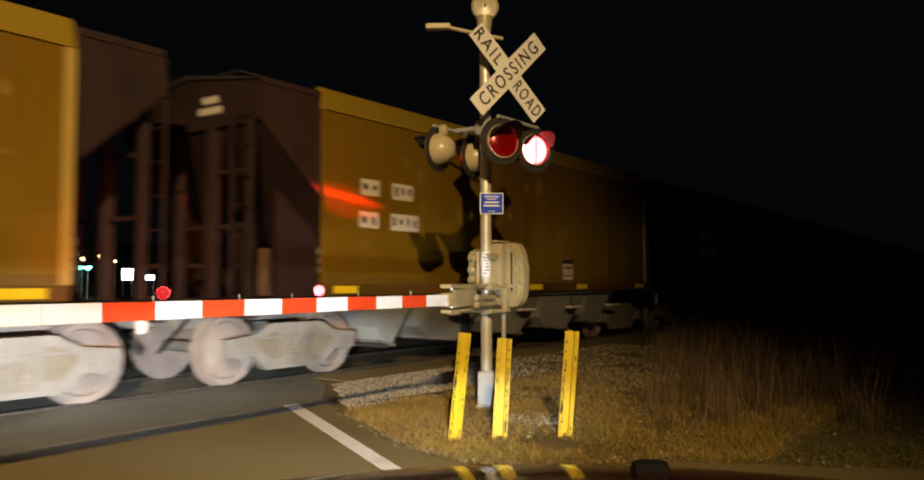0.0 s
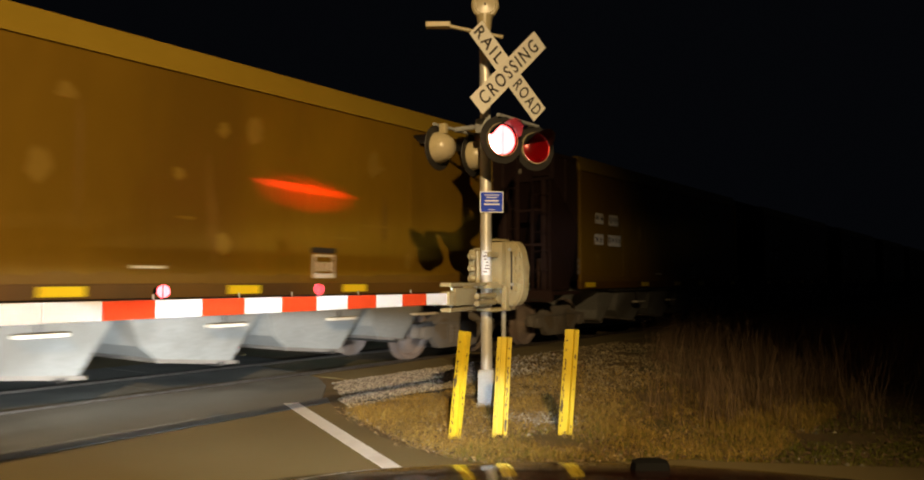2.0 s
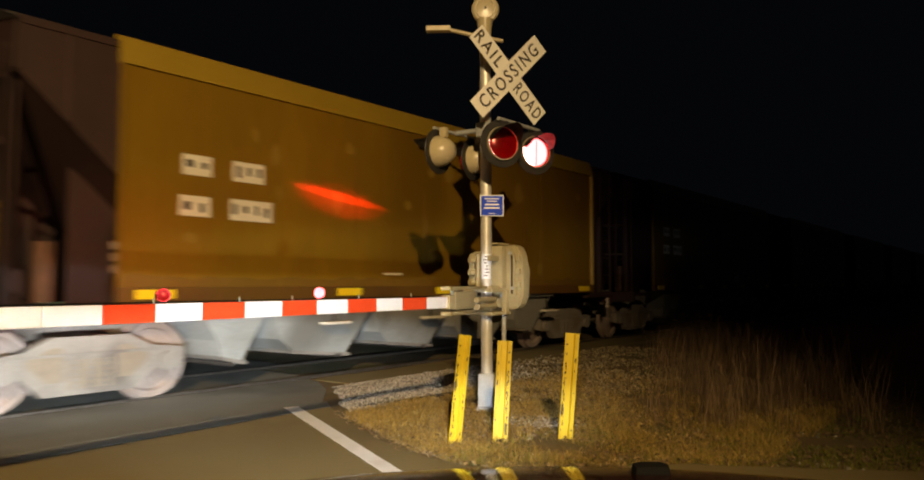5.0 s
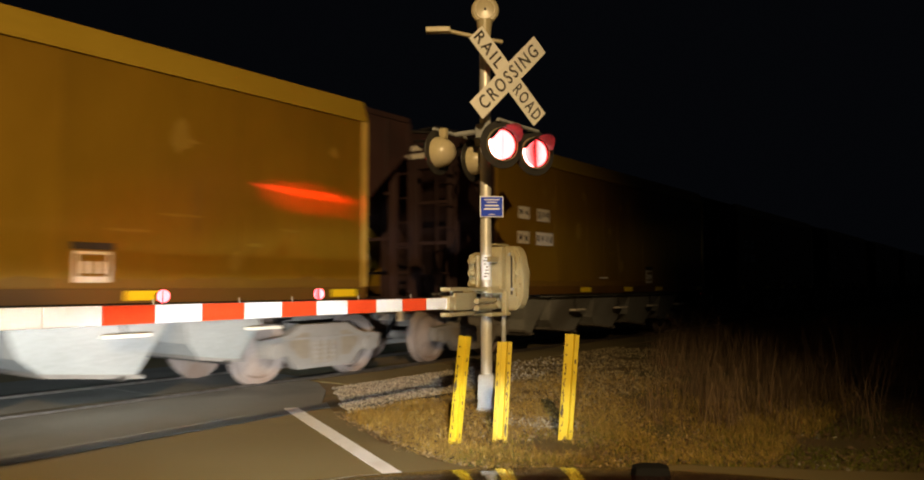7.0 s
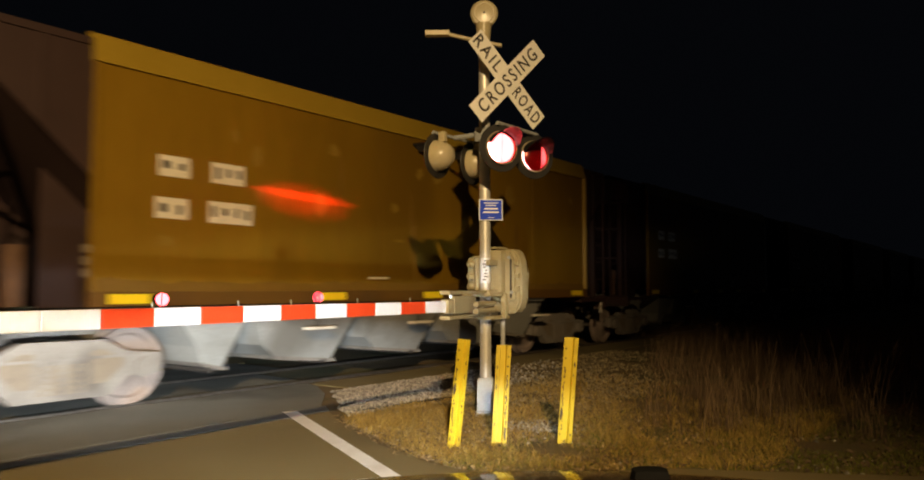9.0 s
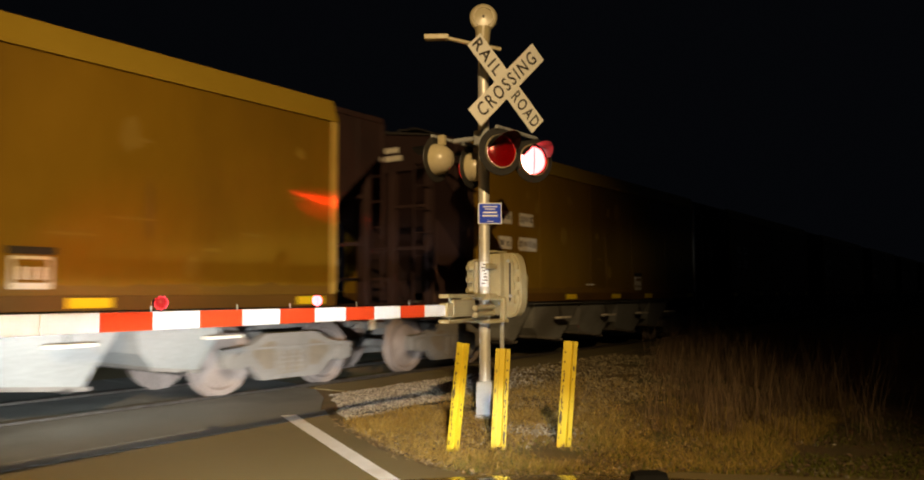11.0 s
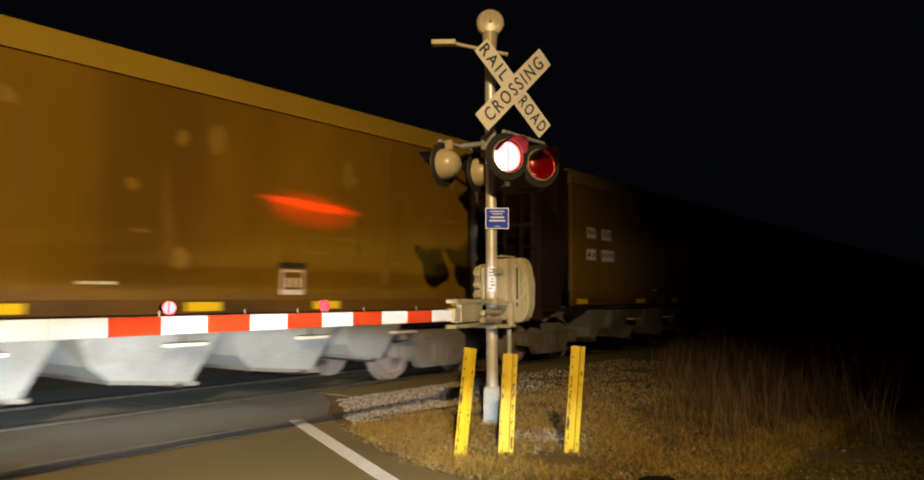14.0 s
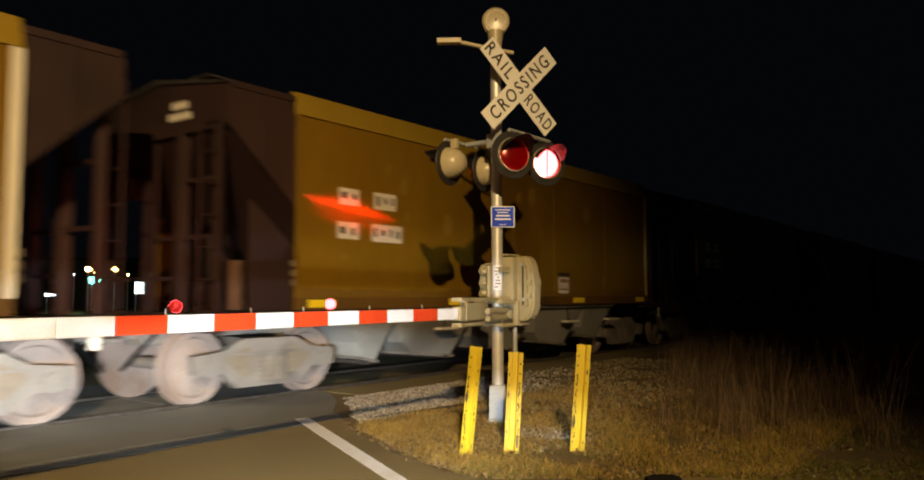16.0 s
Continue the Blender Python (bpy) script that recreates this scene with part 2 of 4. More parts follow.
def extrude_poly(bm, pts, a, b, axis="x"):
    """A prism: pts is an outline across the axis, from a to b along it."""
    def at(u, v, w):
        return (w, u, v) if axis == "x" else (u, w, v) if axis == "y" else (u, v, w)
    lo = [bm.verts.new(at(u, v, a)) for u, v in pts]
    hi = [bm.verts.new(at(u, v, b)) for u, v in pts]
    n = len(pts)
    bm.faces.new(lo)
    bm.faces.new(hi)
    for i in range(n):
        bm.faces.new((lo[i], lo[(i + 1) % n], hi[(i + 1) % n], hi[i]))
    return bm


def text_mesh(body, size, material, parent, m, name="lettering", fit=1.0):
    c = bpy.data.curves.new(name, "FONT")
    c.body, c.size, c.align_x, c.align_y, c.extrude, c.resolution_u = body, size, "CENTER", "CENTER", 0.002, 3
    c.offset = size * 0.008
    c.space_character = 1.3
    tmp = bpy.data.objects.new("tmp_text", c)
    me = bpy.data.meshes.new_from_object(tmp)
    bpy.data.objects.remove(tmp)
    bpy.data.curves.remove(c)
    xs = [v.co.x for v in me.vertices]
    me.transform(Matrix.Diagonal((fit / (max(xs) - min(xs)), 1, 1, 1)) @ Matrix.Translation((-(max(xs) + min(xs)) / 2, 0, 0)))
    me.materials.append(M[material])
    ob = new(name, me)
    ob.parent = parent
    ob.matrix_basis = m
    return ob


B = bmesh.new

# ---- ground ----
# road edge: x at a given y (the road runs obliquely over the track)
EDGE = [(-60.0, -30.0), (-16.0, -5.0), (9.0, -5.0), (8.2, -2.0), (6.75, 0.2), (6.2, 1.2), (5.75, 2.1), (5.05, 2.8), (4.72, 3.4), (4.78, 3.9), (4.98, 4.41), (5.4, 5.24),
        (6.13, 6.35), (6.75, 7.2)]


def ground_height(x, y):
    h = 0.035 * noise.noise((x * 0.5, y * 0.5, 0)) + 0.02 * noise.noise((x * 2.3, y * 2.3, 3))
    far = max(0.0, math.hypot(x, y) - 60)
    return min(-0.010, -0.022 + 0.6 * h) - 0.0004 * far


def make_ground():
    bm = B()
    xs = [-900, -300, -100, -40, -15, -5] + [0 + 0.35 * i for i in range(72)] + [30, 40, 60, 90, 150, 300, 900]
    ys = [-900, -300, -100, -40, -15, -8] + [-5 + 0.35 * i for i in range(48)] + [14, 18, 25, 40, 60, 100, 200, 500, 1500]
    grid = [[bm.verts.new((x, y, ground_height(x, y))) for x in xs] for y in ys]
    for j in range(len(ys) - 1):
        for i in range(len(xs) - 1):
            bm.faces.new((grid[j][i], grid[j][i + 1], grid[j + 1][i + 1], grid[j + 1][i]))
    tagged(link_mesh("ground", bm, "soil", smooth=True), "bare brown soil with dry grass beside the road", "ground", kind="structure")


def make_road():
    # approach slab with a ragged edge, then the strip beyond the track
    bm = B()
    rag = []
    for (x0, y0), (x1, y1) in zip(EDGE, EDGE[1:]):
        k = max(1, int(math.hypot(x1 - x0, y1 - y0) / 0.12)) if y0 > -6 else 1
        for i in range(k):
            x, y = x0 + (x1 - x0) * i / k, y0 + (y1 - y0) * i / k
            w = 0.05 * noise.noise((x * 3, y * 3, 7)) if y0 > -6 else 0
            rag.append((x + w, y - w * 0.5))
    rag.append((6.2, 6.36))
    pts = [p for p in rag if p[1] <= 6.23] + [(6.06, 6.235), (-60, 6.235)]
    extrude_poly(bm, pts, -0.25, 0.0, "z")
    tagged(link_mesh("road", bm, "asphalt"), "worn grey asphalt road leading up to the crossing", "road", kind="structure")
    bm = B()
    extrude_poly(bm, [(-60, 11.4), (9.0, 11.4), (40, 62), (-10, 62), (-60, 50)], -0.25, 0.0, "z")
    tagged(link_mesh("road", bm, "asphalt"), "dark asphalt road beyond the railway track", "road", kind="structure")


def make_crossing():
    top = thing("crossing_surface", pose(0, 0, 0), "grey paved level crossing panels between and beside the rails", "crossing", kind="structure")
    rows = [(6.52, 8.27, 7.62), (8.50, 9.74, 7.9), (9.98, 11.38, 8.8)]
    for y0, y1, xr in rows:
        edge = xr
        while edge > -14:
            w = 2.44
            bm = B()
            if edge == xr:
                sk = {6.52: 1.40, 8.50: 0.15, 9.98: 0.1}[y0]
                pts = [(edge - w + 0.006, y0), (edge - sk, y0), (edge - sk * 0.45, y0 + (y1 - y0) * 0.42), (edge - sk * 0.1, y0 + (y1 - y0) * 0.8), (edge - sk * 0.02, y1), (edge - w + 0.006, y1)]
            else:
                pts = [(edge - w + 0.006, y0), (edge - 0.006, y0), (edge - 0.006, y1), (edge - w + 0.006, y1)]
            extrude_poly(bm, pts, -0.2, 0.004 + random.uniform(-0.002, 0.002), "z")
            part("panel", bm, "panel", top)
            edge -= w
    bm = B()
    extrude_poly(bm, [(-60, 6.24), (6.08, 6.24), (6.30, 6.525), (-60, 6.525)], -0.2, 0.0035, "z")
    part("joint_strip", bm, "panel", top, "narrow grey concrete header strip")
    for y0, y1 in ((8.27, 8.34), (8.42, 8.50), (9.74, 9.83), (9.91, 9.98)):
        bm = B()
        box(bm, -60, 8.0, y0, y1, -0.2, -0.02)
        part("flangeway", bm, "seam", top, "black rubber flangeway filler")


def make_line():
    bm = B()
    a, b = Vector((4.315, 3.85)), Vector((5.77, 6.53))
    d = (b - a).normalized()
    nrm = Vector((d.y, -d.x))
    a -= d * 6
    left, right = [], []
    n = 90
    for i in range(n + 1):
        p = a + (b - a) * i / n
        left.append(p - nrm * (0.048 + 0.030 * i / n + 0.006 * noise.noise((i * 0.7, 0, 1))))
        right.append(p + nrm * (0.048 + 0.030 * i / n + 0.006 * noise.noise((i * 0.7, 5, 1))))
    extrude_poly(bm, [tuple(p) for p in left + right[::-1]], 0.001, 0.006, "z")
    tagged(link_mesh("edge_line", bm, "paint_line"), "worn white painted line along the road edge", "road marking", kind="structure")


def make_track():
    top = thing("railway_track", pose(0, 0, 0), "steel railway track on wooden ties and ballast", "track", kind="structure")
    prof = [(-0.07, -0.14), (0.07, -0.14), (0.07, -0.125), (0.012, -0.10), (0.012, -0.02), (0.036, -0.012), (0.036, 0.018), (0.025, 0.026), (-0.025, 0.026), (-0.036, 0.018), (-0.036, -0.012), (-0.012, -0.02), (-0.012, -0.10), (-0.07, -0.125)]
    for y in (8.38, 9.87):
        bm = B()
        extrude_poly(bm, [(y + u, v) for u, v in prof], -80, 160, "x")
        part("rail", bm, "steel", top, "worn steel rail with a bright head")
    base = None
    for i in range(110):
        x = 8.3 + i * 0.55
        if base is None:
            bm = B()
            box(bm, -0.11, 0.11, -1.28, 1.28, -0.16, 0.0, 0.012)
            base = part("tie", bm, "rust", top, "weathered dark wooden tie")
            ob = base
        else:
            ob = new("tie", base.data)
            ob.parent = top
        ob.matrix_basis = pose(x, 9.12 + random.uniform(-0.03, 0.03), -0.125, 0, 0, random.uniform(-0.8, 0.8))
    bm = B()
    edge = [(7.66 + 0.9 * i, 7.30 + 0.10 * noise.noise((i * 1.7, 3, 3))) for i in range(46)]
    extrude_poly(bm, edge + [(edge[-1][0], 8.26), (7.66, 8.26)], -0.2, -0.012, "z")
    part("shoulder", bm, "asphalt", top, "brown dusty asphalt shoulder along the rail")
    bm = B()
    n = 26
    low = [(6.16 + 0.075 * i, 5.95 - 0.010 * i + 0.035 * noise.noise((i * 0.9, 0, 6))) for i in range(n)]
    high = [(x + 0.02, y + 0.035 + 0.05 * abs(noise.noise((i * 0.8, 4, 6)))) for i, (x, y) in enumerate(low)]
    extrude_poly(bm, low + high[::-1], -0.2, 0.012, "z")
    part("broken_edge", bm, "seam", top, "dark broken asphalt edge under the gravel")
    # ballast shoulder
    bm = B()
    for x0, x1 in ((8.0, 160), (-80, -14.2)):
        extrude_poly(bm, [(7.0, -0.25), (7.45, -0.06), (7.75, -0.13), (10.5, -0.13), (10.8, -0.15), (11.5, -0.25)], x0, x1, "x")
    part("ballast_bed", bm, "soil", top, "packed gravel bed")


def scatter_stones(name, label, n, place, r0, r1, mat, parent=None):
    """Loose stones, joined; each is a squashed and jittered eight-faced lump."""
    verts, faces = [], []
    for _ in range(n):
        x, y, z = place()
        r = random.uniform(r0, r1)
        o = len(verts)
        a = random.uniform(0, 6.28)
        for sx, sy, sz in ((1, 0, 0), (0, 1, 0), (-1, 0, 0), (0, -1, 0), (0.2, 0.1, 0.8), (0, 0, -0.6)):
            u, v = sx * math.cos(a) - sy * math.sin(a), sx * math.sin(a) + sy * math.cos(a)
            k = r * random.uniform(0.75, 1.25)
            verts.append((x + u * k, y + v * k, z + sz * k))
        for i in range(4):
            faces += [(o + i, o + (i + 1) % 4, o + 4), (o + (i + 1) % 4, o + i, o + 5)]
    me = bpy.data.meshes.new(name)
    me.from_pydata(verts, [], faces)
    me.materials.append(M[mat])
    ob = new(name, me)
    return tagged(ob, label, "gravel", kind="stuff")


def ballast_place():
    """Spilled ballast between the crossing slab and the verge, thinning out along the track."""
    while True:
        y = random.uniform(5.85, 7.35)
        x = 6.02 + (y - 5.9) * 0.80 + abs(random.gauss(0, 1.6)) + 0.15 * noise.noise((y * 3, 0, 0))
        if random.random() < 0.45 + 0.6 * noise.noise((x * 2.0, y * 2.0, 4)) + 0.25:
            return x, y, -0.004 + 0.022 * math.sin(math.pi * (y - 5.9) / 1.5)


def blades(name, label, mat, n, place, h0, h1, w, lean, joints=2):
    """Many thin bent grass blades, joined into one mesh."""
    verts, faces = [], []
    for _ in range(n):
        x, y, k = place()
        h = random.uniform(h0, h1) * k
        a = random.uniform(0, 6.28)
        b = random.uniform(0, 6.28)
        l = random.uniform(0.1, lean) * h
        ww = w * random.uniform(0.6, 1.4)
        z = ground_height(x, y) - 0.01
        o = len(verts)
        for j in range(joints + 1):
            t = j / joints
            cx, cy = x + math.cos(b) * l * t * t, y + math.sin(b) * l * t * t
            s = ww * (1 - 0.8 * t)
            verts += [(cx - math.cos(a) * s, cy - math.sin(a) * s, z + h * t), (cx + math.cos(a) * s, cy + math.sin(a) * s, z + h * t)]
        for j in range(joints):
            q = o + 2 * j
            faces.append((q, q + 1, q + 3, q + 2))
    me = bpy.data.meshes.new(name)
    me.from_pydata(verts, [], faces)
    me.materials.append(M[mat])
    return tagged(new(name, me), label, "grass", kind="stuff")


def verge_limit(y):
    """The road's edge x at y."""
    for (x0, y0), (x1, y1) in zip(EDGE[2:], EDGE[3:]):
        if y0 <= y <= y1:
            return x0 + (x1 - x0) * (y - y0) / (y1 - y0)
    return 6.9 + (y - 6) * 0.9 if y > 6 else 9.0


def verge(spread=6.0, lo=0.3, hi=6.0, ragged=0.10):
    def place():
        while True:
            y = random.uniform(lo, hi)
            x = verge_limit(y) + ragged + 0.10 * noise.noise((y * 4, 1, 8)) + abs(random.gauss(0, spread))
            c = noise.noise((x * 1.3, y * 1.3, 11)) + random.uniform(-0.35, 0.5)
            if c > -0.1:
                return x, y, 0.6 + 0.8 * max(0, c)
    return place


def weed_place():
    """A thicket to the near side of the track, with a ragged edge towards the mown verge."""
    while True:
        x, y = random.uniform(6.9, 24), random.uniform(0.8, 7.0)
        edge = 0.40 * x + 0.35 * noise.noise((x * 1.1, 0, 0)) + 0.12 * random.gauss(0, 1)
        if y > edge or y < 2.2 - 0.10 * (x - 7) + 0.4 * noise.noise((x, 9, 0)) and random.random() < 0.75 or x + 0.7 * y < 8.5:
            continue
        c = noise.noise((x * 0.8, y * 0.8, 2))
        if c > -0.25:
            return x, y, 0.75 + 0.6 * c


CLUMPS = [weed_place() for _ in range(420)]


def in_clump():
    """A stalk in one of the clumps, or now and then one on its own."""
    if random.random() < 0.15:
        return weed_place()
    x, y, k = random.choice(CLUMPS)
    return x + random.gauss(0, 0.10), y + random.gauss(0, 0.10), k * random.uniform(0.6, 1.15)


# ---- crossing signal ----
MX, MY = 6.94, 4.74
VANES = {"first": [], "second": []}


def light_unit(parent, m, phase, wide=86, r=0.155):
    """A round flashing light that looks along local +y: background, housing, visor, red lens, bulb and the turning vane that shutters it."""
    turn = Matrix.Rotation(radians(-90), 4, "X")       # local z of the lathe -> +y
    bm = B()
    lathe(bm, [(0.03, -0.20), (0.09, -0.185), (0.135, -0.13), (0.165, -0.06), (0.175, 0.0), (0.175, 0.03), (0.165, 0.03)], turn, 32, False)
    box(bm, -0.03, 0.03, -0.12, -0.04, 0.15, 0.26, 0.008)
    unit = part("light_housing", bm, "cream", parent, "cream-painted round lamp housing", True)
    unit.matrix_basis = m
    bm = B()
    lathe(bm, [(0.17, -0.012), (0.245, -0.012), (0.25, -0.006), (0.245, 0.0), (0.17, 0.0)], turn, 40)
    part("background", bm, "black", unit, "round black background disc", True)
    bm = B()
    for i in range(21):
        a = radians(12 + 156 * i / 20)
        ln = 0.30 * (0.22 + 0.78 * max(0, math.sin(a)))
        for y, rr in ((0.012, 0.17), (ln, 0.165)):
            bm.verts.new((rr * math.cos(a), y, rr * math.sin(a)))
    bm.verts.ensure_lookup_table()
    for i in range(20):
        v = bm.verts
        bm.faces.new((v[2 * i], v[2 * i + 1], v[2 * i + 3], v[2 * i + 2]))
    bmesh.ops.solidify(bm, geom=bm.faces[:], thickness=0.004)
    part("visor", bm, "black", unit, "black tunnel visor", True)
    bm = B()
    lathe(bm, [(r * 1.04, 0.045), (r * 0.9, 0.062), (r * 0.5, 0.078), (0.004, 0.082)], turn, 32)
    part("lens", bm, "lens", unit, "red glass lens", True)
    bm = B()
    lathe(bm, [(0.01, -0.002), (r * 0.97, -0.002), (r * 0.97, 0.004), (0.01, 0.004)], turn, 32)
    part("bulb", bm, "bulb", unit, "glowing lamp disc")
    bm = B()
    lathe(bm, [(0.005, -0.0015), (r * 1.03, -0.0015), (r * 1.03, 0.0015), (0.005, 0.0015)], turn, 28)
    box(bm, -0.012, 0.012, 0.0015, 0.004, 0.0, 0.07)
    vane = part("vane", bm, "vane", unit, "dark red shutter vane")
    VANES[phase].append((vane, (0, 0.022, 0), wide))
    return unit


def make_signal():
    top = thing("crossing_signal", pose(MX, MY, 0), "silver railroad crossing mast with crossbuck, bell and flashing red lights", "crossing signal")
    bm = B()
    rod(bm, (0, 0, 0.3), (-0.025, 0.0, 4.12), 0.062, 0.060, 24)
    part("mast", bm, "silver", top, "weathered aluminium-painted steel mast", True)
    bm = B()
    lathe(bm, [(0.145, -0.08), (0.145, 0.03), (0.125, 0.04), (0.122, 0.36), (0.105, 0.385), (0.065, 0.39)], pose(0, 0, 0), 4)
    bmesh.ops.rotate(bm, verts=bm.verts, cent=(0, 0, 0), matrix=Matrix.Rotation(radians(75), 3, "Z"))
    part("base", bm, "grey", top, "grey cast junction base")
    bm = B()
    rod(bm, (0.17, -0.11, 0.1), (0.17, -0.11, 1.1), 0.026, seg=12)
    part("conduit", bm, "grey", top, "grey conduit pipe", True)
    # bell
    face = Matrix.Translation((-0.035, -0.01, 4.375)) @ Matrix.Rotation(radians(YAW - 90), 4, "Z") @ Matrix.Rotation(radians(90), 4, "X")
    bm = B()
    lathe(bm, [(0.02, -0.16), (0.10, -0.15), (0.14, -0.09), (0.148, -0.02), (0.153, 0.0), (0.138, 0.02), (0.03, 0.035), (0.012, 0.035)], face, 32)
    b = part("bell", bm, "cream", top, "cream round crossing bell", True)
    bm = B()
    lathe(bm, [(0.012, 0.03), (0.012, 0.05), (0.002, 0.052)], face, 12)
    part("bell_knob", bm, "ink", b)
    bm = B()
    lathe(bm, [(0.098, 0.020), (0.104, 0.034), (0.112, 0.034), (0.118, 0.018)], face, 32, False)
    part("bell_rim", bm, "cream", b, "", True)
    bm = B()
    box(bm, -0.055, 0.055, -0.185, -0.125, -0.03, 0.05, 0.014, face)
    part("clapper_case", bm, "cream", b, "small cream case under the bell", True)
    bm = B()
    rod(bm, (-0.03, 0, 4.08), (-0.03, 0, 4.26), 0.07, 0.09, 20)
    part("mast_cap", bm, "cream", top, "cream mast cap", True)
    # side bracket with a flat plate
    bm = B()
    rod(bm, (0, 0, 4.06), (-0.24, 0.33, 4.15), 0.022, seg=12)
    rod(bm, (0, 0, 4.06), (0.12, -0.14, 4.03), 0.022, seg=12)
    br = part("top_bracket", bm, "cream", top, "thin bracket arm", True)
    bm = B()
    box(bm, -0.135, 0.135, -0.05, 0.05, -0.028, 0.028, 0.006, pose(-0.31, 0.43, 4.16, 0, 0, 124))
    part("bracket_plate", bm, "cream", br, "flat cream lamp plate")
    # crossbuck
    cb = Matrix.Translation((0.03, -0.27, 3.60)) @ Matrix.Rotation(radians(-22), 4, "Z") @ Matrix.Rotation(radians(90), 4, "X")
    for ang, out in ((-45, 0.0), (45, 0.012)):
        bm = B()
        box(bm, -0.598, 0.598, -0.1145, 0.1145, -0.004, 0.004, 0.002)
        blade = part("crossbuck_blade", bm, "sign_white", top, "white crossbuck blade with black lettering")
        blade.matrix_basis = cb @ pose(0, 0, out, 0, 0, ang)
        if ang > 0:
            text_mesh("CROSSING", 0.205, "sign_black", blade, pose(0, -0.004, 0.006), fit=1.02)
        else:
            text_mesh("RAIL", 0.205, "sign_black", blade, pose(-0.36, -0.004, 0.006), fit=0.42)
            text_mesh("ROAD", 0.205, "sign_black", blade, pose(0.355, -0.004, 0.006), fit=0.43)
    for dz in (0.16, -0.16):
        bm = B()
        rod(bm, (0, -0.25, 3.59 + dz), (0, 0.0, 3.59 + dz), 0.018, seg=10)
        part("crossbuck_bracket", bm, "galv", top)
    # light cross arms and four lights
    z = 2.79
    bm = B()
    for y in (-0.42, 0.42):
        rod(bm, (-0.40, y, z + 0.25), (0.40, y, z + 0.25), 0.02, seg=12)
        rod(bm, (0, 0, z + 0.25), (0, y, z + 0.25), 0.03, seg=12)
    box(bm, -0.09, 0.09, -0.09, 0.09, z + 0.16, z + 0.32, 0.02)
    part("cross_arm", bm, "grey", top, "steel pipe arm carrying the lights", True)
    for phase, x in (("first", -0.33), ("second", 0.33)):
        light_unit(top, pose(x, -0.42, z, 0, 0, 180 - 28), phase, 61)
        light_unit(top, pose(x, 0.42, z, 0, 0, 3), phase)
    # blue notice
    bm = B()
    box(bm, -0.128, 0.128, -0.004, 0.004, -0.115, 0.115, 0.003)
    notice = part("notice_sign", bm, "white", top, "small blue notice sign with a white border")
    notice.matrix_basis = pose(-0.035, -0.092, 2.19, 0, 0, -50)
    bm = B()
    box(bm, -0.118, 0.118, -0.009, -0.005, -0.105, 0.105, 0.003)
    part("sign_face", bm, "sign_blue", notice, "blue sign face")
    for zz, w, hh in ((0.075, 0.16, 0.009), (0.048, 0.11, 0.009), (0.012, 0.15, 0.014), (-0.025, 0.17, 0.014), (-0.085, 0.07, 0.006)):
        bm = B()
        box(bm, -w / 2, w / 2, -0.012, -0.0095, zz - hh / 2, zz + hh / 2)
        part("text_bar", bm, "white", notice)
    return top


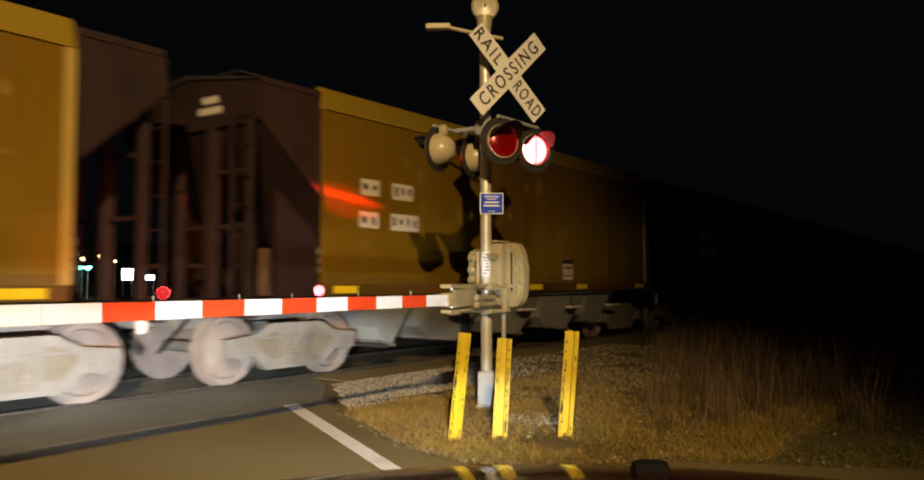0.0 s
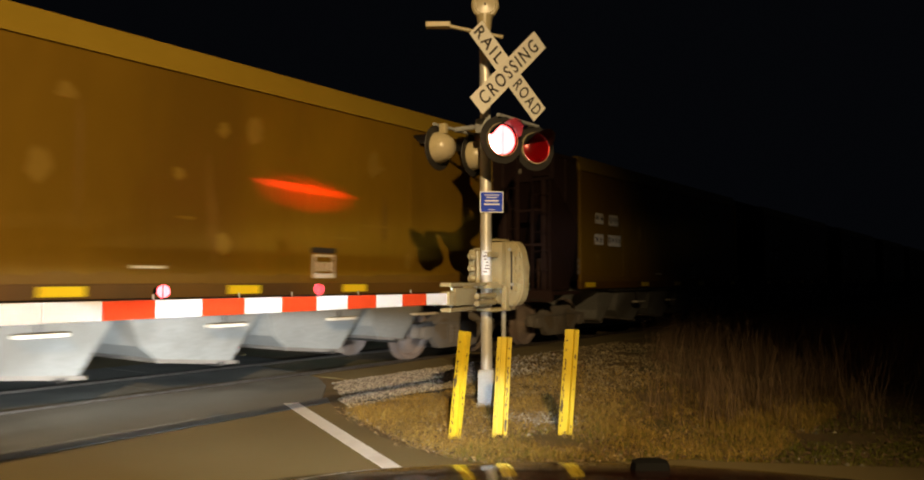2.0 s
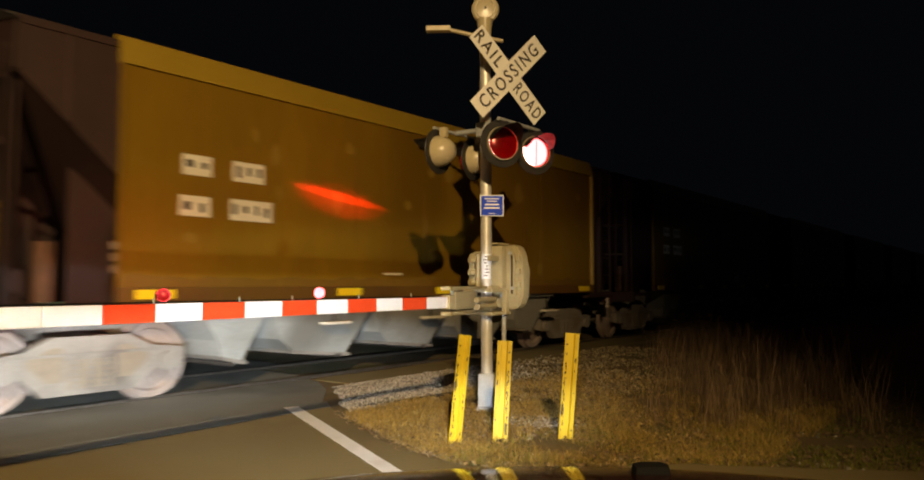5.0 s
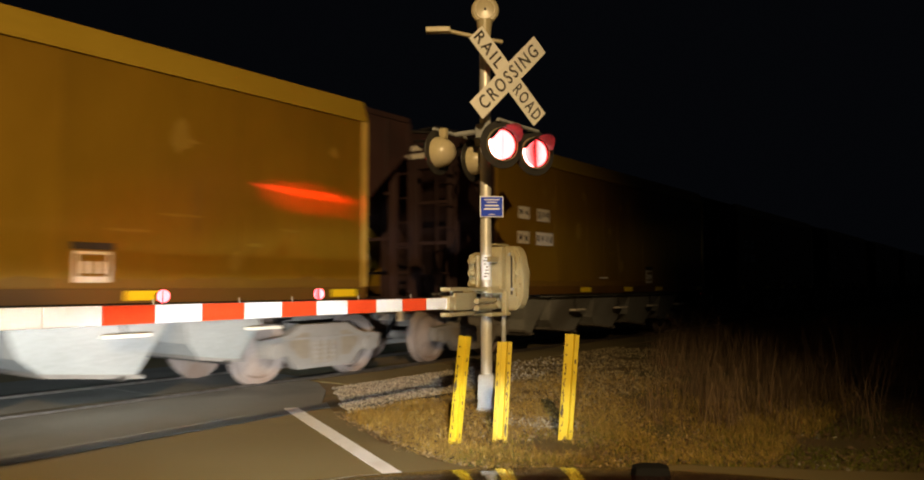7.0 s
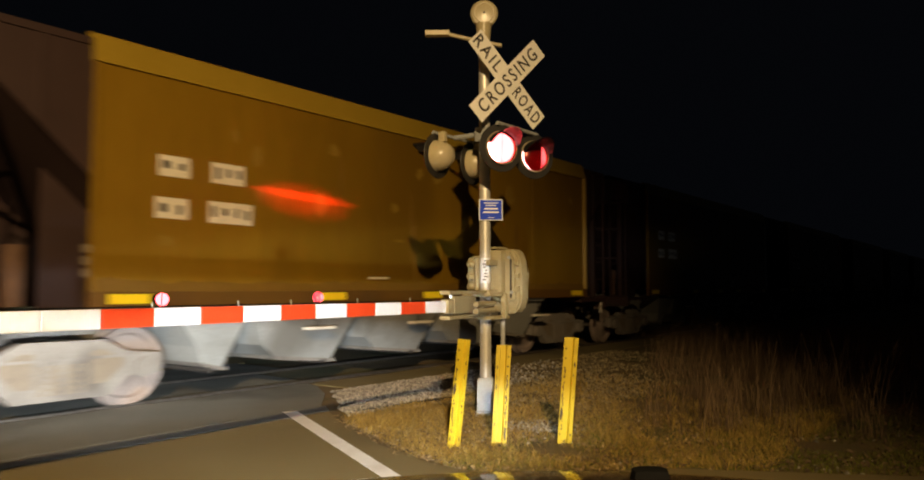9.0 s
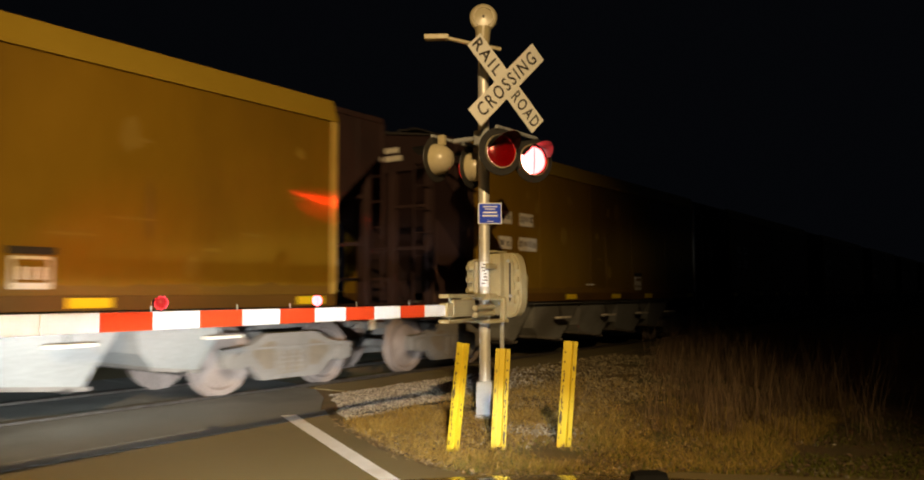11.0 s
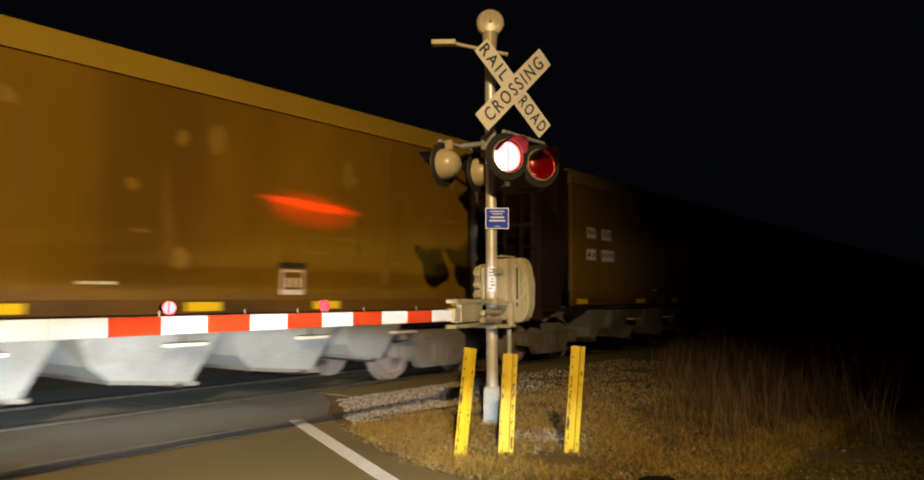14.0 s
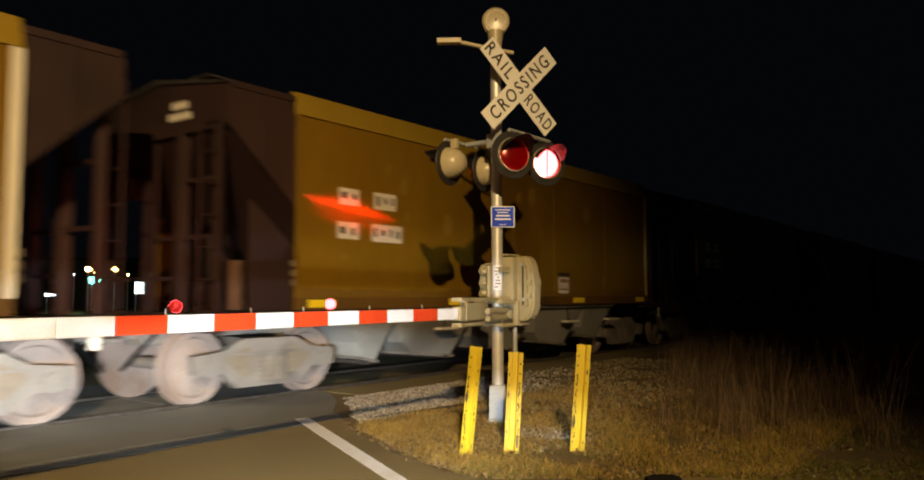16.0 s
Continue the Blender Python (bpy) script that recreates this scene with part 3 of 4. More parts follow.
def make_gate():
    """The gate mechanism on the mast; its arm is a thing of its own."""
    top = thing("gate_mechanism", pose(MX, MY, 0), "tan-painted steel gate machine clamped to the mast", "gate machine")
    bm = B()
    extrude_poly(bm, [(0.06, 1.10), (0.06, 1.77), (-0.24, 1.77), (-0.30, 1.68), (-0.33, 1.50), (-0.33, 1.22), (-0.28, 1.10), (-0.20, 1.06)], 0.20, 0.36, "x")
    bmesh.ops.bevel(bm, geom=bm.edges[:], offset=0.02, segments=2, affect="EDGES")
    part("housing", bm, "tan", top, "tan rounded machine housing", True)
    bm = B()
    extrude_poly(bm, [(0.03, 1.18), (0.03, 1.74), (-0.20, 1.74), (-0.26, 1.64), (-0.27, 1.22)], 0.155, 0.198, "x")
    part("housing_cover", bm, "tan", top)
    bm = B()
    box(bm, 0.06, 0.15, -0.16, 0.08, 1.30, 1.76, 0.012)
    part("gear_case", bm, "tan", top, "", True)
    for yy, zz in ((-0.21, 1.68), (-0.24, 1.30), (0.0, 1.70), (-0.10, 1.22)):
        bm = B()
        rod(bm, (0.15, yy, zz), (0.13, yy, zz), 0.018, seg=8)
        part("cover_bolt", bm, "grey", top)
    for x0, x1, y0, y1, z0, z1 in ((0.148, 0.156, -0.235, -0.215, 1.24, 1.66),):
        bm = B()
        box(bm, x0, x1, y0, y1, z0, z1)
        part("cover_gap", bm, "ink", top, "dark gap between covers")
    for zz in (1.34, 1.48, 1.62):
        bm = B()
        box(bm, 0.155, 0.20, -0.315, -0.27, zz - 0.03, zz + 0.03, 0.006)
        part("latch", bm, "tan", top)
    bm = B()
    rod(bm, (-0.2, -0.02, 1.29), (-0.2, -0.02, 1.66), 0.02, seg=10)
    part("tie_rod", bm, "tan", top)
    bm = B()
    box(bm, 0.05, 0.30, -0.1, 0.1, 1.775, 1.795, 0.004)
    part("top_plate", bm, "tan", top)
    bm = B()
    box(bm, -0.01, 0.16, 0.0, 0.17, 1.29, 1.70, 0.015)
    part("clamp_body", bm, "tan", top, "", True)
    for zz in (1.62, 1.30):
        bm = B()
        box(bm, -0.10, 0.13, -0.12, -0.075, zz - 0.03, zz + 0.03, 0.008)
        part("mast_clamp", bm, "tan", top)
    bm = B()
    box(bm, -0.12, 0.20, 0.10, 0.13, 1.25, 1.68, 0.05)
    part("side_plate", bm, "tan", top, "", True)
    for zz in (1.60, 1.47, 1.36):
        bm = B()
        rod(bm, (-0.16, 0.06, zz), (-0.215, 0.08, zz), 0.035, 0.03, 14)
        part("bolt", bm, "tan", top, "", True)
    # plates on the mast and the two long support bars that reach out to the arm
    for zz in (1.275, 1.03):
        bm = B()
        box(bm, -0.16, 0.22, -0.17, 0.20, zz - 0.018, zz + 0.018, 0.006)
        part("arm_bracket_plate", bm, "tan", top)
    reach = pose(0, 0, 0, 0, 0, 180 + 14.6)
    for z0, z1, y0, y1, x1 in ((1.285, 1.322, -0.055, 0.055, 1.15), (1.045, 1.082, -0.055, 0.055, 1.15), (1.10, 1.27, 0.02, 0.05, 1.02), (1.10, 1.27, -0.05, -0.02, 0.86)):
        bm = B()
        box(bm, 0.45 if z0 == 1.10 else 0.05, x1, y0, y1, z0, z1, 0.006, reach)
        part("support_bar", bm, "tan", top, "tan steel bar holding the gate arm")
    for u in (0.30, 0.95):
        bm = B()
        rod(bm, reach @ Vector((u, -0.02, 1.06)), reach @ Vector((u, -0.02, 1.31)), 0.016, seg=10)
        part("bracket_bolt", bm, "galv", top)
    bm = B()
    box(bm, 0.08, 0.14, -0.2, -0.14, 1.02, 1.28, 0.01)
    part("strut", bm, "tan", top)
    bm = B()
    box(bm, 0.86, 1.16, -0.045, 0.045, 1.105, 1.24, 0.015, reach)
    part("arm_socket", bm, "tan", top, "", True)
    for zz in (1.18, 1.11):
        bm = B()
        rod(bm, reach @ Vector((0.0, 0.09, zz)), reach @ Vector((0.55, 0.09, zz)), 0.03, seg=12)
        part("socket_rod", bm, "tan", top, "", True)
    # worn white sticker wrapped round the mast, with dark unreadable marks
    def wrap(name, mat, radius, a0, a1, z0, z1, label=""):
        bm = B()
        n = 12
        ring = [(radius * math.cos(radians(a0 + (a1 - a0) * i / n)) - 0.009, radius * math.sin(radians(a0 + (a1 - a0) * i / n))) for i in range(n + 1)]
        inner = [((x + 0.009) * 0.97 - 0.009, y * 0.97) for x, y in ring]
        extrude_poly(bm, ring + inner[::-1], z0, z1, "z")
        part(name, bm, mat, top, label)
    wrap("tag", "white", 0.0635, 160, 262, 1.40, 1.67, "white sticker with worn marks")
    for i in range(7):
        zz = 1.64 - i * 0.034
        c = 212 + random.uniform(-12, 12)
        w = random.uniform(8, 26)
        wrap("text_bar", "ink", 0.0650, c - w, c + w, zz - 0.006, zz + 0.006)


def make_arm():
    a = Vector((5.83, 4.45, 1.171))
    arm = thing("boom_barrier", Matrix.Translation(a) @ pose(0, 0, 0, 0, 0.0, 180 + 1.2) @ Matrix.Scale(0.88, 4), "lowered red and white striped crossing gate arm", "barrier")
    x = 0.0
    stops = [0.365] + [0.391] * 17
    for i, w in enumerate(stops):
        bm = B()
        hh = 0.060 + 0.0006 * i
        box(bm, x + 0.0015, x + w - 0.0015, -0.022, 0.022, -hh, hh, 0.008)
        part("stripe", bm, "red" if i in (1, 3, 5, 7, 9, 12, 14, 16) else "white", arm)
        x += w
    bm = B()
    rod(bm, (0.2, 0.0, 0.068), (x, 0.0, 0.080), 0.006, seg=8)
    part("lamp_cable", bm, "rubber", arm, "thin black cable")
    for px in (0.6, 1.38, 2.2, 2.75, 3.5):
        bm = B()
        rod(bm, (px, 0, 0.055), (px, 0, 0.105), 0.008, seg=8)
        part("cable_clip", bm, "galv", arm)
    # two flashing lamps on the arm
    for phase, px in (("second", 1.885), ("first", 3.42)):
        m = pose(px, 0.0, 0.125, 0, 0, 0)
        turn = Matrix.Rotation(radians(-90), 4, "X")
        bm = B()
        lathe(bm, [(0.015, -0.05), (0.04, -0.045), (0.048, -0.02), (0.05, 0.0), (0.047, 0.0)], turn, 20, False)
        box(bm, -0.02, 0.02, -0.03, 0.0, -0.075, -0.03)
        unit = part("arm_lamp", bm, "rubber", arm, "small red gate lamp", True)
        unit.matrix_basis = m @ pose(0, 0, 0, 0, 0, -40)
        bm = B()
        lathe(bm, [(0.050, 0.012), (0.046, 0.026), (0.03, 0.04), (0.002, 0.045)], turn, 20)
        part("lens", bm, "lens", unit, "red glass lens", True)
        bm = B()
        lathe(bm, [(0.004, -0.001), (0.045, -0.001), (0.045, 0.002), (0.004, 0.002)], turn, 20)
        part("bulb", bm, "arm_bulb", unit, "glowing lamp disc")
        bm = B()
        lathe(bm, [(0.002, -0.001), (0.044, -0.001), (0.044, 0.001), (0.002, 0.001)], turn, 16)
        v = part("vane", bm, "vane", unit, "dark red shutter vane")
        VANES[phase].append((v, (0, 0.006, 0), 86))
    # shutter behind the outer lamp, on the side of the track
    bm = B()
    lathe(bm, [(0.002, -0.001), (0.030, -0.001), (0.030, 0.001), (0.002, 0.001)], Matrix.Rotation(radians(-90), 4, "X"), 16)
    v = part("rear_vane", bm, "rubber", arm, "small black shutter vane")
    VANES["second"].append((v, (3.42, -0.082, 0.125), 86))


def make_post(x, y, h, lean_x, lean_y, turn, worn):
    top = thing("guard_post", pose(x, y, -0.06, lean_y, lean_x, turn), "yellow-painted channel steel guard post with chipped paint", "post", "guard posts by the mast")
    bm = B()
    t = 0.006
    extrude_poly(bm, [(-0.065, 0.0), (-0.030, 0.0), (-0.022, 0.03), (0.022, 0.03), (0.030, 0.0), (0.065, 0.0), (0.065, t), (0.034, t), (0.027, 0.03 + t), (-0.027, 0.03 + t), (-0.034, t), (-0.065, t)], 0.0, h + 0.05, "z")
    p = part("channel", bm, "yellow", top)
    rnd = random.Random(int(x * 100))
    for i in range(4):
        bm = B()
        zz = h - 0.05 - i * 0.085
        rod(bm, (worn, -0.002, zz), (worn, 0.001, zz), 0.008, seg=10)
        part("bolt_hole", bm, "ink", p)
    for i in range(26):
        zz = rnd.uniform(0.10, h - 0.12) if i < 10 else 0.16 + (h - 0.40) * (i - 10) / 15 + rnd.uniform(-0.01, 0.01)
        bm = B()
        wide, tall = (rnd.uniform(0.003, 0.009), rnd.uniform(0.006, 0.030)) if i else (0.016, 0.07)
        k = [(wide * math.cos(q) * rnd.uniform(0.5, 1.2), tall * math.sin(q) * rnd.uniform(0.6, 1.1)) for q in [j * 0.9 for j in range(7)]]
        cx = rnd.choice((0.040, 0.046, -0.05)) if i < 10 else worn + rnd.uniform(-0.008, 0.008)
        extrude_poly(bm, [(cx + u, zz + w) for u, w in k], -0.0016, 0.001, "y")
        part("paint_chip", bm, "chip", p)
    return top


# ---- waiting car's hood ----


def make_hood():
    car = thing("car_front", pose(0, 0, 0, 0, 0, 50 - 90), "glossy maroon front of the waiting car", "car")
    bm = B()
    n, m = 32, 24
    g = []
    for j in range(m + 1):
        t = j / m
        row = []
        for i in range(n + 1):
            s = -1 + 2 * i / n
            y = 0.55 + 1.15 * t - 0.16 * s * s * t
            x = 0.28 + s * 0.80
            z = 1.128 - 0.055 * abs(s) ** 2.4 - 0.053 * t - 0.13 * t * t - 2.2 * max(0, t - 0.84) ** 2
            row.append(bm.verts.new((x, y, z)))
        g.append(row)
    for j in range(m):
        for i in range(n):
            bm.faces.new((g[j][i], g[j][i + 1], g[j + 1][i + 1], g[j + 1][i]))
    bmesh.ops.solidify(bm, geom=bm.faces[:], thickness=0.01)
    part("hood", bm, "car_paint", car, "glossy dark maroon hood panel", True)
    bm = B()
    box(bm, -0.50, 1.06, 0.35, 1.52, 0.30, 0.86, 0.08)
    part("body", bm, "car_paint", car, "", True)
    for x in (-0.45, 1.01):
        bm = B()
        rod(bm, (x - 0.1, 0.95, 0.31), (x + 0.1, 0.95, 0.31), 0.32, seg=24)
        part("tyre", bm, "rubber", car, "black tyre", True)
    bm = B()
    box(bm, -0.030, 0.030, -0.02, 0.02, 0.0, 0.15, 0.016, pose(0.568, 1.097, 0.935, 0, 0, -14))
    part("hood_stub", bm, "rubber", car, "black rubber stub on the hood", True)


# ---- train ----
LEN, OVER, WID = 10.70, 1.66, 3.10
PITCH, LEAD = 14.03, 7.13
SIDE_Y = 7.5


def bars(parent, y, x0, x1, z0, z1, seed, rows=1):
    """A pale panel with dark unreadable marks on the car's side."""
    bm = B()
    box(bm, x0, x1, y - 0.004, y + 0.002, z0, z1)
    p = part("number_panel", bm, "patch", parent, "pale panel with unreadable dark marks")
    rnd = random.Random(seed)
    n = max(2, int((x1 - x0) / 0.14))
    for i in range(n):
        a = x0 + (x1 - x0) * (i + rnd.uniform(0.22, 0.38)) / n
        b = x0 + (x1 - x0) * (i + rnd.uniform(0.58, 0.76)) / n
        bm = B()
        box(bm, a, b, y - 0.007, y - 0.0045, z0 + rnd.uniform(0.05, 0.10), z1 - rnd.uniform(0.05, 0.08))
        part("mark", bm, "ink", p)


def make_truck(car, cx):
    """Two cast side frames with springs, a bolster and two axles with wheels, centred at cx."""
    cy = WID / 2
    for sy in (-1, 1):
        y = cy + sy * 0.99
        bm = B()
        outline = [(-1.12, 0.62), (-1.10, 0.40), (-0.88, 0.36), (-0.72, 0.40), (-0.50, 0.20), (0.50, 0.20), (0.72, 0.40), (0.88, 0.36), (1.10, 0.40), (1.12, 0.62), (0.70, 0.66), (0.42, 0.80), (-0.42, 0.80), (-0.70, 0.66)]
        extrude_poly(bm, [(cx + u, v) for u, v in outline], y - 0.07, y + 0.07, "y")
        fr = part("side_frame", bm, "dust", car, "dusty cast steel truck side frame")
        for dx in (-0.89, 0.89):
            bm = B()
            rod(bm, (cx + dx, y - 0.11, 0.47), (cx + dx, y + 0.11, 0.47), 0.105, seg=18)
            part("axle_box", bm, "dust", fr, "", True)
        yo = y + sy * 0.07
        # no holes are cut: flat dull plates paint the shade inside the openings
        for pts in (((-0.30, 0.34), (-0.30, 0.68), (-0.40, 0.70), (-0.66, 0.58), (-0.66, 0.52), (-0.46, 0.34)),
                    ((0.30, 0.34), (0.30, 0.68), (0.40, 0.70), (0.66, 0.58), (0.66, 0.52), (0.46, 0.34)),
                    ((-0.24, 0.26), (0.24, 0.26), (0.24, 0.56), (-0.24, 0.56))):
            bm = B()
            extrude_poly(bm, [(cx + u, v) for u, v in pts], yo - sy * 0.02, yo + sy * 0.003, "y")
            part("frame_opening", bm, "stencil", fr, "dull plate painting the shade of a side frame opening")
        bm = B()
        box(bm, cx - 1.0, cx + 1.0, yo - 0.012, yo + 0.012, 0.60, 0.63, 0.004)
        part("frame_rib", bm, "dust", fr)
        for dx in (-0.16, 0.0, 0.16):
            bm = B()
            for k in range(5):
                rod(bm, (cx + dx, y + sy * 0.03, 0.28 + k * 0.06), (cx + dx, y + sy * 0.03, 0.31 + k * 0.06), 0.065, seg=12)
            rod(bm, (cx + dx, y + sy * 0.03, 0.26), (cx + dx, y + sy * 0.03, 0.58), 0.05, seg=12)
            part("spring", bm, "dust", fr)
    bm = B()
    box(bm, cx - 0.2, cx + 0.2, cy - 1.05, cy + 1.05, 0.56, 0.80, 0.03)
    part("bolster", bm, "dust", car)
    for dx in (-0.89, 0.89):
        bm = B()
        rod(bm, (0, -1.05, 0), (0, 1.05, 0), 0.075, seg=14)
        ws = part("axle", bm, "dust", car, "steel axle", True)
        ws.matrix_basis = pose(cx + dx, cy, 0.468)
        for sy in (-1, 1):
            turn = Matrix.Translation((0, sy * 0.69, 0)) @ Matrix.Rotation(radians(90 * -sy), 4, "X")
            bm = B()
            lathe(bm, [(0.10, -0.06), (0.30, -0.03), (0.38, -0.06), (0.468, -0.06), (0.466, -0.03), (0.442, -0.02), (0.44, 0.068), (0.37, 0.068), (0.345, 0.015), (0.17, 0.04), (0.13, 0.075), (0.08, 0.08)], turn, 36)
            for q in range(3):
                rod(bm, turn @ Vector((0.25 * math.cos(q * 2.09), 0.25 * math.sin(q * 2.09), 0.0)), turn @ Vector((0.25 * math.cos(q * 2.09), 0.25 * math.sin(q * 2.09), 0.034)), 0.035, seg=10)
            part("wheel", bm, "wheel", ws, "worn steel wheel", True)


EXT = 1.0      # how far the end bay reaches past the yellow side sheet


def make_end(car, x, s):
    """One end of the car: x is the corner of the side sheets, s is -1 for the leading and 1 for the trailing end."""
    cy = WID / 2
    e = x + s * EXT

    def span(u, v):
        return min(u, v), max(u, v)
    # triangular end-bay side plates, set in from the side sheets
    for y in (0.05, WID - 0.08):
        bm = B()
        extrude_poly(bm, [(x - s * 0.02, 2.46), (x - s * 0.02, 3.84), (e, 3.84), (e, 3.36)], y, y + 0.03, "y")
        part("end_bay_plate", bm, "brown", car, "brown triangular plate of the end bay")
        bm = B()
        box(bm, *span(x + s * 0.01, e), y - 0.02, y + 0.05, 3.80, 3.88, 0.008)
        part("end_bay_chord", bm, "brown", car)
        for k in (0.5, 1.0):
            bm = B()
            box(bm, x + s * EXT * k - 0.03, x + s * EXT * k + 0.03, y - 0.02, y + 0.05, 2.5 + 0.86 * k, 3.80, 0.006)
            part("stiffener", bm, "brown", car)
    # upper bulkhead with stencil bars
    bm = B()
    extrude_poly(bm, [(0.06, 3.34), (WID - 0.06, 3.34), (WID - 0.06, 3.85), (cy, 4.08), (0.06, 3.85)], *span(e - s * 0.04, e), "x")
    bulk = part("end_bulkhead", bm, "brown", car, "brown upper end sheet")
    for zz, w in ((3.71, 0.17), (3.57, 0.24)):
        bm = B()
        box(bm, *span(e + s * 0.003, e + s * 0.010), 1.05 - w, 1.05 + w, zz - 0.045, zz + 0.045)
        part("mark", bm, "patch", bulk, "pale unreadable stencil bar")
    # sloped end sheet
    bm = B()
    extrude_poly(bm, [(e - s * 0.03, 3.36), (x - s * 1.35, 1.30), (x - s * 1.40, 1.34), (e - s * 0.08, 3.42)], 0.08, WID - 0.08, "y")
    part("slope_sheet", bm, "brown", car, "brown sloping hopper end sheet")
    # upright posts and cross rails
    px = e - s * 0.06
    for y, w in ((0.30, 0.05), (1.05, 0.07), (1.75, 0.07), (2.75, 0.05)):
        bm = B()
        box(bm, px - w, px + w, y - w, y + w, 1.12, 3.36, 0.01)
        part("end_post", bm, "brown", car, "brown upright end post")
    for zz, y0, y1 in ((2.05, 0.35, 1.70), (1.55, 1.10, 2.70), (2.75, 0.35, 1.0)):
        bm = B()
        box(bm, px - 0.025, px + 0.025, y0, y1, zz - 0.025, zz + 0.025)
        part("cross_rail", bm, "brown", car)
    # inner frame against the slope sheet
    for y in (0.75, 2.35):
        bm = B()
        extrude_poly(bm, [(x + s * 0.15, 1.12), (x + s * 0.15, 2.60), (x - s * 0.05, 2.45), (x - s * 0.9, 1.70), (x - s * 0.9, 1.12)], y - 0.02, y + 0.02, "y")
        part("gusset_plate", bm, "brown", car, "brown gusset plate under the slope sheet")
    # ladders: on the end and on the side of the end bay
    lx = e + s * 0.07
    for y in (0.10, 0.50):
        bm = B()
        box(bm, lx - 0.012, lx + 0.012, y - 0.018, y + 0.018, 1.0, 3.6)
        part("ladder_rail", bm, "brown", car)
    for i in range(7):
        bm = B()
        rod(bm, (lx, 0.10, 1.15 + i * 0.38), (lx, 0.50, 1.15 + i * 0.38), 0.011, seg=8)
        part("rung", bm, "brown", car)
    # platform, end sill, draft gear and coupler
    bm = B()
    box(bm, *span(x - s * 0.1, e + s * 0.05), 0.06, WID - 0.06, 1.04, 1.11)
    box(bm, *span(e + s * 0.0, e + s * 0.09), 0.05, WID - 0.05, 0.90, 1.13)
    part("end_platform", bm, "brown", car, "brown steel end platform")
    bm = B()
    box(bm, *span(x - s * 2.0, e + s * 0.25), cy - 0.2, cy + 0.2, 0.72, 1.03, 0.02)
    part("draft_sill", bm, "dust", car)
    bm = B()
    box(bm, *span(x + s * 1.20, x + s * 1.62), cy - 0.07, cy + 0.07, 0.80, 0.96, 0.03)
    box(bm, *span(x + s * 1.45, x + s * 1.655), cy - 0.15, cy + 0.15, 0.76, 1.0, 0.05)
    part("coupler", bm, "dust", car, "dusty knuckle coupler", True)
    bm = B()
    rod(bm, (e + s * 0.12, 0.25, 0.94), (e + s * 0.12, cy, 0.94), 0.014, seg=8)
    part("uncoupling_lever", bm, "dark", car)
    bm = B()
    rod(bm, (e + s * 0.1, cy - 0.3, 0.9), (x + s * 1.55, cy - 0.28, 0.45), 0.025, seg=8)
    part("air_hose", bm, "rubber", car)
    # brake gear on the platform
    bm = B()
    rod(bm, (x + s * 0.30, 1.25, 1.36), (x + s * 0.30, 2.15, 1.36), 0.17, seg=20)
    part("air_tank", bm, "brown", car, "brown air reservoir", True)
    for y in (1.35, 2.05):
        bm = B()
        box(bm, x + s * 0.30 - 0.1, x + s * 0.30 + 0.1, y - 0.03, y + 0.03, 1.11, 1.25)
        part("tank_saddle", bm, "brown", car)
    if s < 0:
        bm = B()
        lathe(bm, [(0.20, -0.015), (0.225, -0.015), (0.225, 0.015), (0.20, 0.015)], pose(e - 0.12, 2.2, 2.75) @ Matrix.Rotation(radians(90), 4, "Y"), 24)
        rod(bm, (e - 0.12, 1.99, 2.75), (e - 0.12, 2.41, 2.75), 0.012, seg=8)
        rod(bm, (e - 0.12, 2.2, 2.54), (e - 0.12, 2.2, 2.96), 0.012, seg=8)
        part("brake_wheel", bm, "brown", car)
        bm = B()
        rod(bm, (e - 0.14, 2.2, 2.75), (e - 0.02, 2.2, 2.75), 0.03, seg=8)
        box(bm, e - 0.03, e + 0.10, 2.05, 2.35, 2.6, 2.9, 0.02)
        part("brake_housing", bm, "brown", car)
        bm = B()
        rod(bm, (x - 0.42, 0.66, 1.16), (x - 0.42, 0.66, 1.78), 0.11, seg=16)
        part("brake_cylinder", bm, "rust", car, "light brown upright brake cylinder", True)
    # small sill step, bright in the headlights
    if s > 0:
        bm = B()
        box(bm, e - s * 0.20 - 0.045, e - s * 0.20 + 0.045, 0.034, 0.05, 0.80, 1.02)
        part("step_plate", bm, "patch", car, "bright grey sill step plate")
    for zz in (1.5, 1.62, 1.74):
        bm = B()
        box(bm, x + s * 0.035 - 0.03, x + s * 0.035 + 0.03, 0.0, 0.02, zz - 0.04, zz + 0.04)
        part("mark", bm, "stencil", car, "dull stencil square")


